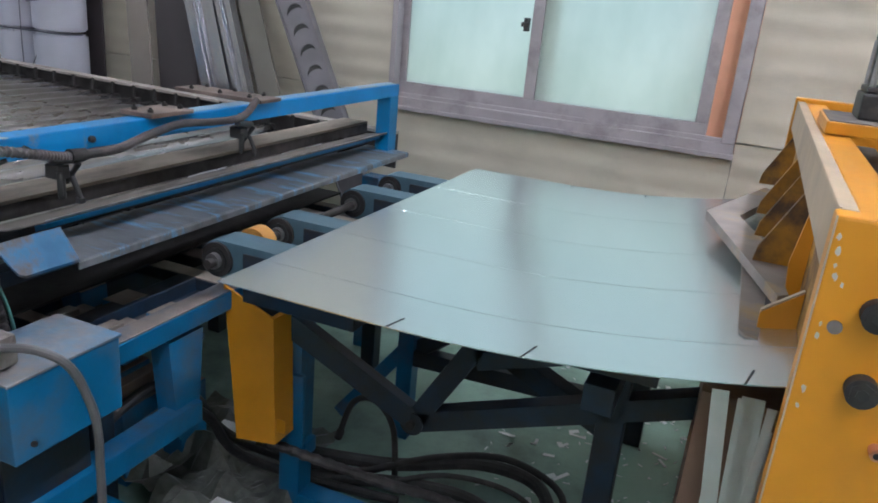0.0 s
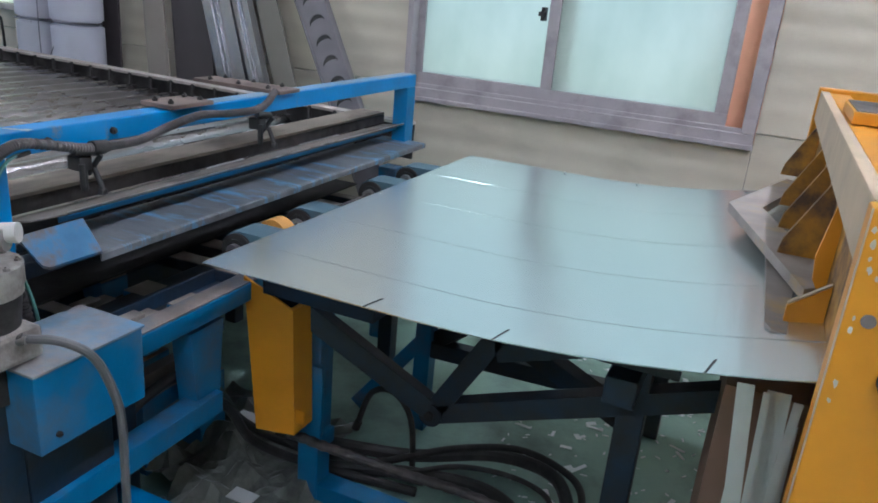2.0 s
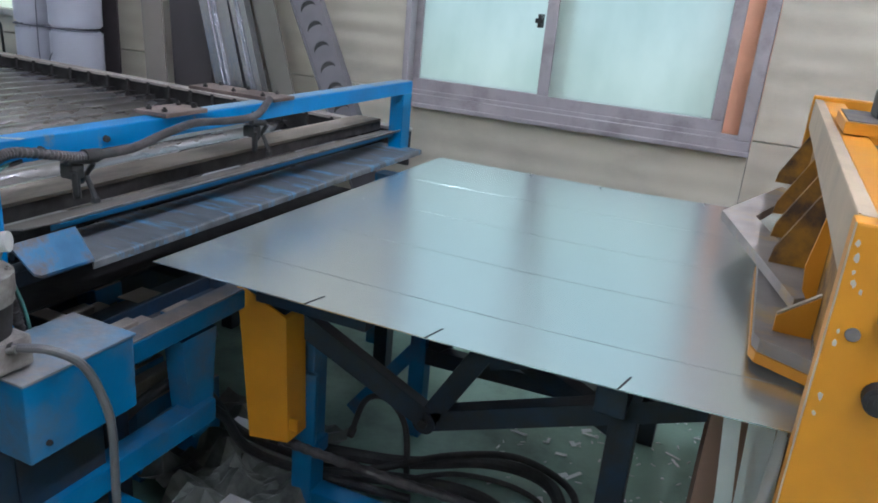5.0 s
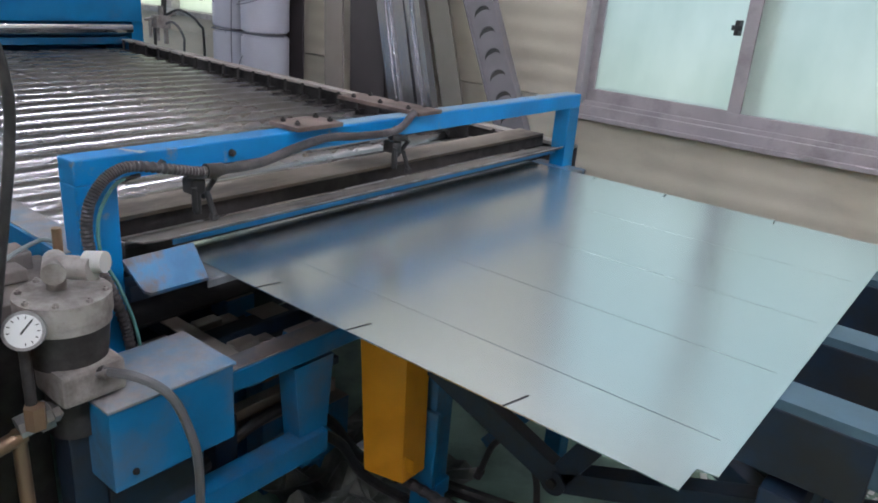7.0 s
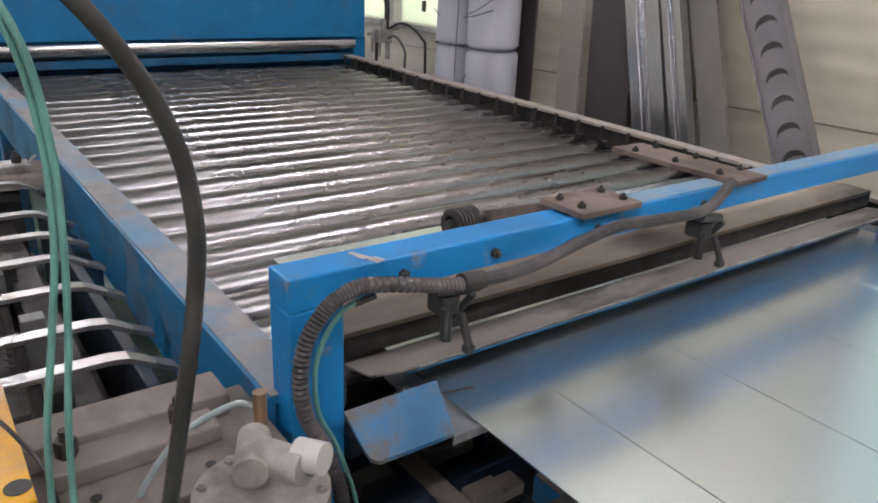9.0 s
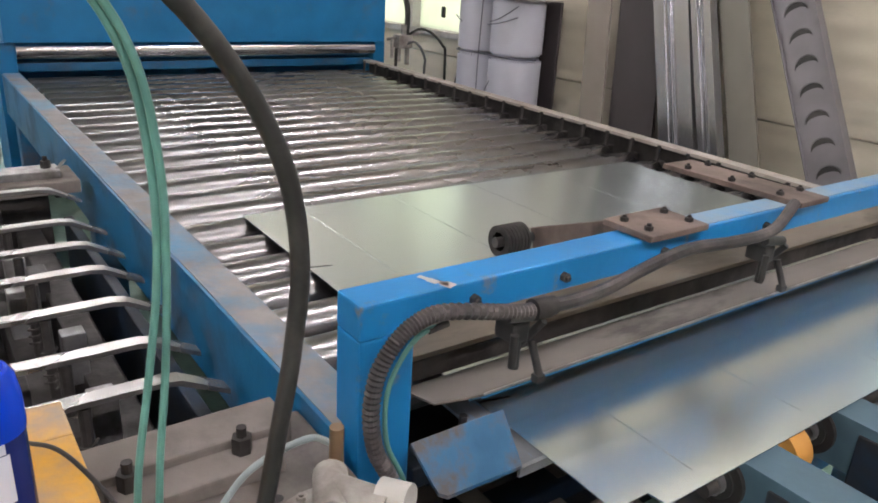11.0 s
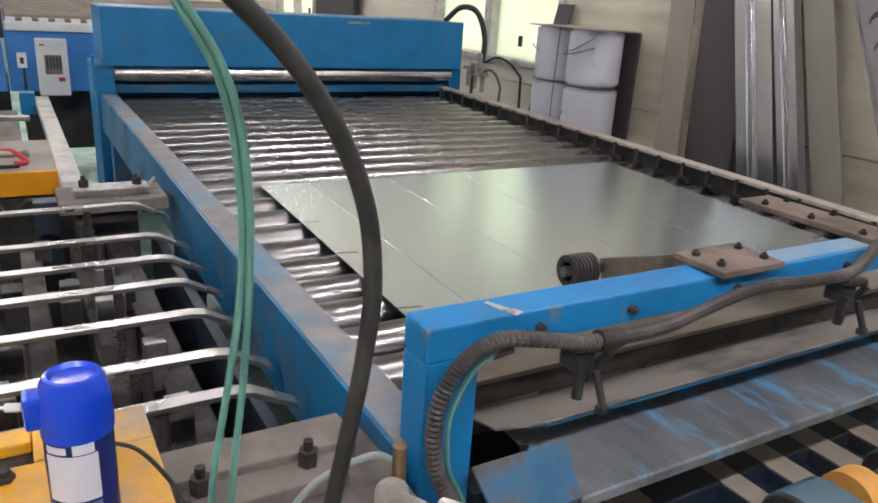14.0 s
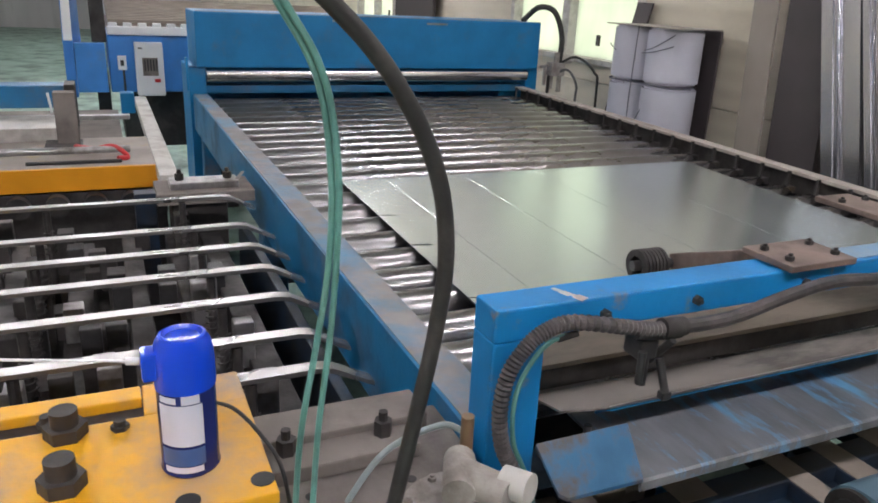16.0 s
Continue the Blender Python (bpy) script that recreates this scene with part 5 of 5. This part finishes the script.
def far_yellow():
    f = thing("yellow_die_block", (-1.8, -0.8, 0.8), "yellow machine block with a dusty top and a red cable", "machine part")
    part("block", box(B(), -2.35, -1.865, -1.6, -0.31, 0.945, 1.0, 0.004), GREYED, f)
    part("face", box(B(), -1.865, -1.85, -1.6, -0.31, 0.925, 1.0, 0.003), YELLOW, f, "yellow front face")
    for k in range(8):
        part("roller", rod(B(), (-1.85, -0.4 - 0.11 * k, 0.885), (-1.81, -0.4 - 0.11 * k, 0.885), 0.035, n=20), BLACK, f, smooth=True)
    part("body", box(B(), -2.3, -1.86, -1.6, -0.33, 0.3, 0.92, 0.006), GRIME_SHADE, f)
    part("bracket", box(B(), -2.26, -2.2, -0.62, -0.55, 1.0, 1.19, 0.004), DUSTY, f)
    part("bracket_foot", box(B(), -2.27, -2.08, -0.66, -0.54, 1.0, 1.012, 0.003), GRIME_SHADE, f)
    part("thin_rod", rod(B(), (-1.9, -0.7, 1.008), (-1.9, -0.42, 1.008), 0.006, n=10), BLACK, f, "thin dark rod", smooth=True)
    part("shaft", rod(B(), (-1.98, -1.6, 1.03), (-1.98, -0.39, 1.03), 0.012, n=14), STEEL, f, smooth=True)
    part("red_cable", pipe(B(), [(-2.1, -0.56, 1.02), (-2.0, -0.5, 1.03), (-1.98, -0.44, 1.04), (-1.95, -0.4, 1.01), (-1.93, -0.43, 1.01)], 0.008), RED, f, "red cable", smooth=True)
    g = thing("guide_fence", (-2.5, -0.3, 0.9), "long pale guide rail with a blue end block", "rail")
    part("rail", box(B(), -3.4, -1.68, -0.32, -0.262, 0.965, 1.005, 0.004), PALE, g)
    part("end_block", box(B(), -3.42, -3.33, -0.385, -0.3205, 0.93, 1.03, 0.004), BLUE, g)
    part("post", box(B(), -2.5, -2.42, -0.32, -0.26, 0.0, 0.97, 0.004), GRIME_SHADE, g)
    k = thing("transfer_table", (-3.0, -0.9, 0), "blue transfer table carrying pale plates", "machine")
    part("beam", box(B(), -2.72, -2.6, -1.6, -0.6, 1.075, 1.163, 0.006), RAILBLUE, k)
    part("end_bracket", box(B(), -2.73, -2.585, -0.599, -0.56, 0.99, 1.168, 0.004), GRIME_SHADE, k)
    part("plate", box(B(), -2.58, -2.3, -1.6, -0.62, 1.0, 1.05, 0.004), PALE, k)
    part("cable", pipe(B(), [(-2.6, -0.66, 1.135), (-2.595, -0.655, 1.1), (-2.58, -0.65, 1.06)], 0.005), WHITE, k, "white cable")
    part("tray", box(B(), -3.4, -2.3, -1.6, -0.4, 0.9, 0.94, 0.004), DUSTY, k)
    for y in (-0.5, -1.3):
        part("leg", box(B(), -3.2, -3.12, y - 0.04, y + 0.04, 0.0, 0.9, 0.004), WHITE, k)
    part("cross_bar", box(B(), -2.9, -2.86, -1.6, -0.36, 0.98, 1.0, 0.003), STEEL, k)


far_yellow()


# ---- the air unit beside the gate ----
def regulator():
    g = thing("air_regulator", (0.06, -0.13, 0.6), "dusty cast-metal air regulator with a pressure gauge", "regulator")
    cx, cy = 0.078, -0.112
    bm = rod(B(), (cx, cy, 0.985), (cx, cy, 1.02), 0.076, n=36)
    rod(bm, (cx, cy, 0.968), (cx, cy, 0.985), 0.073, n=36)
    part("flange", bm, CAST, g, smooth=True)
    for k in range(8):
        a = 2 * math.pi * k / 8 + 0.2
        bolt(g, cx + 0.066 * math.cos(a), cy + 0.066 * math.sin(a), 1.02, 0.006, 0.005, CAST)
    bm = rod(B(), (cx, cy, 0.9), (cx, cy, 0.968), 0.062, 0.07, n=32)
    part("bowl", bm, GRIME_SHADE, g, smooth=True)
    part("body", box(B(), cx - 0.03, cx + 0.075, cy - 0.05, cy + 0.06, 0.845, 0.905, 0.008), CAST, g)
    part("hose_fitting", rod(B(), (cx + 0.05, cy + 0.0, 0.89), (cx + 0.085, cy + 0.02, 0.892), 0.008, n=14), STEEL, g, smooth=True)
    part("gauge_pipe", rod(B(), (cx + 0.04, cy - 0.085, 0.86), (cx + 0.04, cy - 0.085, 0.965), 0.009, n=14), GRIME_SHADE, g, smooth=True)
    part("union", rod(B(), (cx + 0.05, cy - 0.085, 0.82), (cx + 0.05, cy - 0.085, 0.86), 0.017, n=6), BRASS, g)
    part("lower_bowl", rod(B(), (cx, cy, 0.76), (cx, cy, 0.85), 0.045, n=28), GRIME_SHADE, g, smooth=True)
    for q, r in ((0.0, 0.02), (0.03, 0.026), (0.055, 0.02), (0.085, 0.026), (0.11, 0.018)):
        part("elbow", rod(B(), (cx + 0.01, cy - 0.1 + q, 0.805 + q * 0.12), (cx + 0.012, cy - 0.078 + q, 0.809 + q * 0.12), r, n=8), STEEL, g)
    bm = rod(B(), (cx - 0.02, cy, 1.02), (cx - 0.02, cy, 1.045), 0.016)
    rod(bm, (cx - 0.04, cy + 0.01, 1.062), (cx + 0.02, cy - 0.02, 1.062), 0.019)
    rod(bm, (cx - 0.01, cy, 1.062), (cx + 0.05, cy + 0.03, 1.068), 0.02)
    part("pilot_valve", bm, CAST, g, smooth=True)
    part("knob", rod(B(), (cx + 0.03, cy + 0.03, 1.075), (cx + 0.058, cy + 0.048, 1.078), 0.018), PALE, g, "white plastic knob", smooth=True)
    part("brass_fitting", rod(B(), (cx - 0.045, cy + 0.02, 1.06), (cx - 0.045, cy + 0.02, 1.115), 0.008), BRASS, g, smooth=True)
    part("thin_hose", pipe(B(), [(cx - 0.05, cy + 0.02, 1.09), (cx - 0.08, cy - 0.0, 1.085), (cx - 0.11, cy - 0.06, 1.04), (cx - 0.1, cy - 0.12, 0.97), (cx - 0.06, cy - 0.16, 0.94)], 0.004), CLEAR, g, smooth=True)
    d = Vector((0.8, -0.42, 0.38)).normalized()
    o = Vector((cx + 0.03, cy - 0.075, 0.985))
    ga = part("gauge", rod(B(), o, o + d * 0.03, 0.031, n=32), STEEL, g, "round pressure gauge with a steel rim", smooth=True)
    part("dial", rod(B(), o + d * 0.03, o + d * 0.031, 0.026, n=32), DIAL, ga, "white dial", smooth=True)
    u = d.orthogonal().normalized()
    v = d.cross(u)
    for k in range(11):
        a = radians(-135 + 27 * k)
        w = u * math.cos(a) + v * math.sin(a)
        part("tick", bar(B(), o + d * 0.0314 + w * 0.019, o + d * 0.0314 + w * 0.0235, 0.0016, 0.0006, up=d, bevel=0), BLACK, ga)
    part("needle", bar(B(), o + d * 0.0315 - u * 0.006, o + d * 0.0315 + u * 0.02, 0.003, 0.001, up=d, bevel=0), BLACK, ga)
    bm = rod(B(), (cx + 0.01, cy - 0.1, 0.62), (cx + 0.01, cy - 0.1, 0.8), 0.012)
    rod(bm, (cx + 0.01, cy - 0.19, 0.77), (cx + 0.01, cy - 0.09, 0.79), 0.014)
    part("pipe", bm, BRASS, g, "tarnished brass pipework", smooth=True)
    part("stand", box(B(), cx - 0.03, cx + 0.03, cy - 0.03, cy + 0.03, 0.0, 0.76, 0.004), BLUE_DARK, g)


regulator()

pb = thing("push_button_box", (0.09, -0.28, 0.9), "tan plastic push-button box with grey buttons", "switch")
for bx in ((-0.312, -0.247, 0.985, 0.997), (-0.312, -0.247, 0.875, 0.887), (-0.312, -0.302, 0.887, 0.985), (-0.257, -0.247, 0.887, 0.985)):
    part("rim", box(B(), 0.06, 0.1, *bx, 0.004), TAN, pb)
part("face", box(B(), 0.06, 0.085, -0.302, -0.257, 0.887, 0.985), GRIME_SHADE, pb, "dark face of the button box")
part("body", box(B(), 0.0, 0.06, -0.312, -0.247, 0.8, 0.997, 0.004), TAN, pb)
part("body", box(B(), 0.06, 0.095, -0.312, -0.247, 0.8, 0.874, 0.004), TAN, pb)
part("button", rod(B(), (0.085, -0.28, 0.912), (0.095, -0.28, 0.912), 0.009, n=18), WHITE, pb, "pale round button", smooth=True)
part("button", box(B(), 0.085, 0.092, -0.295, -0.264, 0.94, 0.97, 0.003), STEEL, pb)
part("pole", box(B(), 0.01, 0.05, -0.3, -0.26, 0.0, 0.8, 0.003), GRIME_SHADE, pb)


def hose(name, label, pts, r, mat, ribs=0, steps=8, n=10):
    ob = thing(name, pts[0], label, "hose")
    part("hose", pipe(B(), pts, r, n, steps, ribs), mat, ob, smooth=not ribs)
    a, b = Vector(pts[0]), Vector(pts[1])
    part("end_fitting", rod(B(), a, a + (b - a).normalized() * 0.03, r * 1.35, n=14), GRIME_SHADE, ob, smooth=True)
    return ob


hose("hanging_hose", "thick black rubber air hose hanging from above", [(0.13, -0.7, 4.6), (0.13, -0.72, 2.6), (0.13, -0.6, 1.9), (0.13, -0.42, 1.68), (0.13, -0.3, 1.585), (0.13, -0.236, 1.52), (0.13, -0.192, 1.44),
      (0.13, -0.178, 1.36), (0.13, -0.185, 1.28), (0.13, -0.2, 1.2), (0.13, -0.216, 1.12), (0.13, -0.232, 1.04), (0.13, -0.262, 0.88), (0.12, -0.27, 0.8), (0.1, -0.27, 0.7), (0.08, -0.25, 0.0)], 0.0078, BLACK, n=14)
hose("green_hose", "thin dusty green air hose hanging in a loop", [(0.12, -0.6, 4.6), (0.12, -0.62, 2.4), (0.12, -0.46, 1.82), (0.12, -0.34, 1.6), (0.12, -0.295, 1.52), (0.12, -0.282, 1.44), (0.12, -0.284, 1.36), (0.12, -0.296, 1.28), (0.12, -0.31, 1.2), (0.12, -0.317, 1.12), (0.12, -0.32, 1.04), (0.12, -0.318, 0.9), (0.1, -0.31, 0.6), (0.1, -0.3, 0.0)], 0.003, GREEN)
hose("green_hose", "thin dusty green air hose hanging beside another", [(0.121, -0.6, 4.6), (0.122, -0.615, 2.4), (0.122, -0.455, 1.82), (0.123, -0.335, 1.6), (0.124, -0.29, 1.52), (0.124, -0.277, 1.44), (0.122, -0.278, 1.36), (0.12, -0.284, 1.28), (0.12, -0.294, 1.2), (0.12, -0.3, 1.12), (0.12, -0.304, 1.04), (0.12, -0.3, 0.9), (0.1, -0.29, 0.6), (0.09, -0.28, 0.0)], 0.003, GREEN)
hose("corrugated_conduit", "black corrugated conduit bent over the gate post", [(-0.03, 0.27, 1.148), (-0.03, 0.22, 1.152), (-0.03, 0.165, 1.165), (-0.03, 0.086, 1.182), (-0.03, 0.045, 1.175), (-0.03, 0.018, 1.155), (-0.03, -0.004, 1.12), (-0.028, -0.013, 1.07), (-0.026, -0.006, 1.015), (-0.024, 0.018, 0.96), (-0.022, 0.04, 0.88), (-0.02, 0.05, 0.8), (-0.03, 0.08, 0.55), (-0.03, 0.1, 0.0)], 0.0115, CONDUIT, ribs=1, steps=14, n=14)
hose("air_hose", "dusty black air hose along the gate beam", [(-0.03, 0.25, 1.15), (-0.03, 0.32, 1.147), (-0.032, 0.39, 1.15), (-0.03, 0.48, 1.17), (-0.03, 0.575, 1.182), (-0.03, 0.68, 1.175), (-0.03, 0.78, 1.172), (-0.035, 0.84, 1.18), (-0.045, 0.9, 1.212)], 0.0105, CONDUIT)
hose("green_hose", "thin green air hose down the gate post", [(-0.035, 0.1, 1.162), (-0.034, 0.06, 1.157), (-0.032, 0.03, 1.13), (-0.03, 0.01, 1.085), (-0.026, 0.01, 1.02), (-0.022, 0.034, 0.96), (-0.018, 0.057, 0.88), (-0.014, 0.068, 0.8), (-0.01, 0.1, 0.55), (0.0, 0.12, 0.0)], 0.0035, GREEN)
hose("steel_hose", "grey hose arching over the junction box", [(0.13, -0.11, 0.892), (0.155, -0.09, 0.892), (0.2, -0.055, 0.885), (0.235, -0.02, 0.85), (0.255, 0.0, 0.78), (0.262, 0.01, 0.7), (0.26, 0.01, 0.5), (0.25, 0.02, 0.0)], 0.0085, HOSE_GREY)


def nozzle(y, z):
    f = thing("air_nozzle", (-0.05, y, z), "grimy adjustable air nozzle clamped to the gate", "nozzle")
    bm = box(B(), -0.07, -0.03, y - 0.016, y + 0.016, z - 0.018, z + 0.014, 0.005)
    rod(bm, (-0.05, y + 0.02, z - 0.03), (-0.02, y + 0.03, z + 0.015), 0.006)
    rod(bm, (-0.03, y - 0.012, z - 0.05), (-0.028, y - 0.014, z), 0.006)
    rod(bm, (-0.03, y - 0.03, z + 0.03), (-0.03, y + 0.03, z + 0.02), 0.009)
    rod(bm, (-0.04, y, z - 0.06), (-0.04, y, z + 0.03), 0.008)
    part("clamp", bm, BLACK, f)
    part("jet", rod(B(), (-0.02, y + 0.01, z - 0.01), (0.0, y + 0.012, z - 0.055), 0.006, n=12), BLACK, f, smooth=True)
    part("foot", box(B(), -0.008, 0.006, y + 0.004, y + 0.02, z - 0.066, z - 0.053, 0.003), BLACK, f)


nozzle(0.225, 1.12)
nozzle(0.825, 1.13)
g = thing("press_roller_arm", (-0.44, 0.555, 1.07), "grey ribbed guide wheel on a rusty arm", "guide arm")
bm = B()
rows = [(0.02, 0.53)]
for k in range(7):
    rows += [(0.034, 0.53 + 0.009 * k), (0.034, 0.536 + 0.009 * k), (0.03, 0.537 + 0.009 * k), (0.03, 0.5385 + 0.009 * k)]
rows.append((0.02, 0.594))
rings = [[bm.verts.new((-0.44 + r * math.cos(a), y, 1.065 + r * math.sin(a))) for a in [2 * math.pi * k / 28 for k in range(28)]] for r, y in rows]
for a, b in zip(rings, rings[1:]):
    for k in range(28):
        bm.faces.new((a[k], a[(k + 1) % 28], b[(k + 1) % 28], b[k]))
part("wheel", bm, GRIME_SHADE, g, smooth=True)
part("axle", rod(B(), (-0.44, 0.52, 1.065), (-0.43, 0.64, 1.065), 0.011, n=14), BLACK, g, smooth=True)
part("arm", bar(B(), (-0.43, 0.62, 1.055), (-0.15, 0.6, 1.165), 0.012, 0.06), RUST, g, "rusty arm")

# ---- on the floor ----
R = random.Random(7)
ob = thing("floor_scraps", (1, 1.4, 0), "small bright offcuts scattered on the floor", "scraps", kind="stuff")
bm = B()
for k in range(230):
    x, y = R.uniform(0.62, 1.34), R.uniform(0.95, 2.35)
    a, l, w = R.uniform(0, 3.14), R.uniform(0.012, 0.036), R.uniform(0.005, 0.012)
    if k % 4:
        l, w = l * 0.35, w * 0.3
    m = Matrix.Translation((x, y, 0.004)) @ pose(0, 0, 0, R.uniform(-10, 10), R.uniform(-10, 10), math.degrees(a))
    box(bm, -l, l, -w, w, -0.001, 0.001, 0, m)
part("offcuts", bm, SCRAP, ob)
hose("floor_cable", "thick black cables coiled on the floor", [(0.1, 0.95, 0.06), (0.4, 1.05, 0.05), (0.65, 1.2, 0.05), (0.85, 1.2, 0.05), (0.95, 1.05, 0.05), (1.0, 0.8, 0.04)], 0.022, BLACK)
hose("floor_cable", "black cables lying on the floor", [(0.15, 0.85, 0.04), (0.45, 0.98, 0.04), (0.7, 1.02, 0.04), (0.9, 0.9, 0.04)], 0.022, BLACK)
hose("floor_cable", "black cable lying in a loose coil", [(0.35, 0.9, 0.09), (0.55, 1.1, 0.1), (0.75, 1.22, 0.09), (0.95, 1.15, 0.08), (0.98, 0.95, 0.07), (0.8, 0.85, 0.06)], 0.012, BLACK)
hose("floor_cable", "thin black cable curled on the floor", [(0.45, 0.88, 0.1), (0.6, 1.0, 0.11), (0.78, 1.05, 0.1), (0.9, 1.0, 0.09), (0.85, 0.85, 0.08)], 0.009, BLACK)
hose("corrugated_conduit", "black corrugated conduit lying across the base beam", [(0.14, 0.68, 0.27), (0.3, 0.7, 0.25), (0.5, 0.74, 0.22), (0.72, 0.8, 0.18), (0.95, 0.82, 0.13)], 0.016, CONDUIT, ribs=1, steps=10, n=12)
hose("bundle_of_hoses", "grey-brown hoses bending under the frame", [(0.0, 0.02, 0.4), (0.0, 0.2, 0.475), (0.0, 0.33, 0.52), (0.0, 0.45, 0.515), (-0.02, 0.6, 0.39), (-0.04, 0.75, 0.19), (0.08, 0.9, 0.05), (0.5, 0.96, 0.04)], 0.015, BLACK)
hose("bundle_of_hoses", "dusty hose bending under the frame", [(0.04, 0.02, 0.36), (0.05, 0.2, 0.435), (0.05, 0.33, 0.475), (0.05, 0.45, 0.465), (0.04, 0.58, 0.36), (0.03, 0.7, 0.18), (0.14, 0.84, 0.05), (0.5, 0.9, 0.04)], 0.015, BLACK)
def crumpled(x, y, w, seed):
    ob = thing("plastic_film", (x, y, 0), "crumpled grey plastic film lying on the floor", "plastic film")
    bm = B()
    n = 16
    g = [[bm.verts.new((x + w * (i / n - 0.5), y + w * (j / n - 0.5), 0.02 + 0.16 * max(0, noise.noise((i * 0.33 + seed, j * 0.33, 0.5))) + 0.05 * abs(noise.noise((i * 0.9, j * 0.9 + seed, 2))))) for j in range(n + 1)] for i in range(n + 1)]
    for i in range(n):
        for j in range(n):
            bm.faces.new((g[i][j], g[i + 1][j], g[i + 1][j + 1], g[i][j + 1]))
    part("film", bm, PLASTIC, ob)
    bm = box(B(), x - 0.03, x + 0.05, y - 0.02, y + 0.03, 0.13, 0.133, 0, None)
    part("scrap", bm, WHITE, ob, "white scrap lying on the film")


crumpled(0.12, 0.52, 0.5, 1.0)
crumpled(-0.12, 0.85, 0.55, 5.0)
crumpled(0.42, 0.42, 0.42, 9.0)
hose("loop_cable", "thin black cable looping under the sheet", [(0.22, 1.0, 0.12), (0.27, 1.0, 0.27), (0.35, 1.0, 0.3), (0.42, 1.0, 0.22), (0.44, 1.0, 0.02)], 0.01, BLACK)

motions()
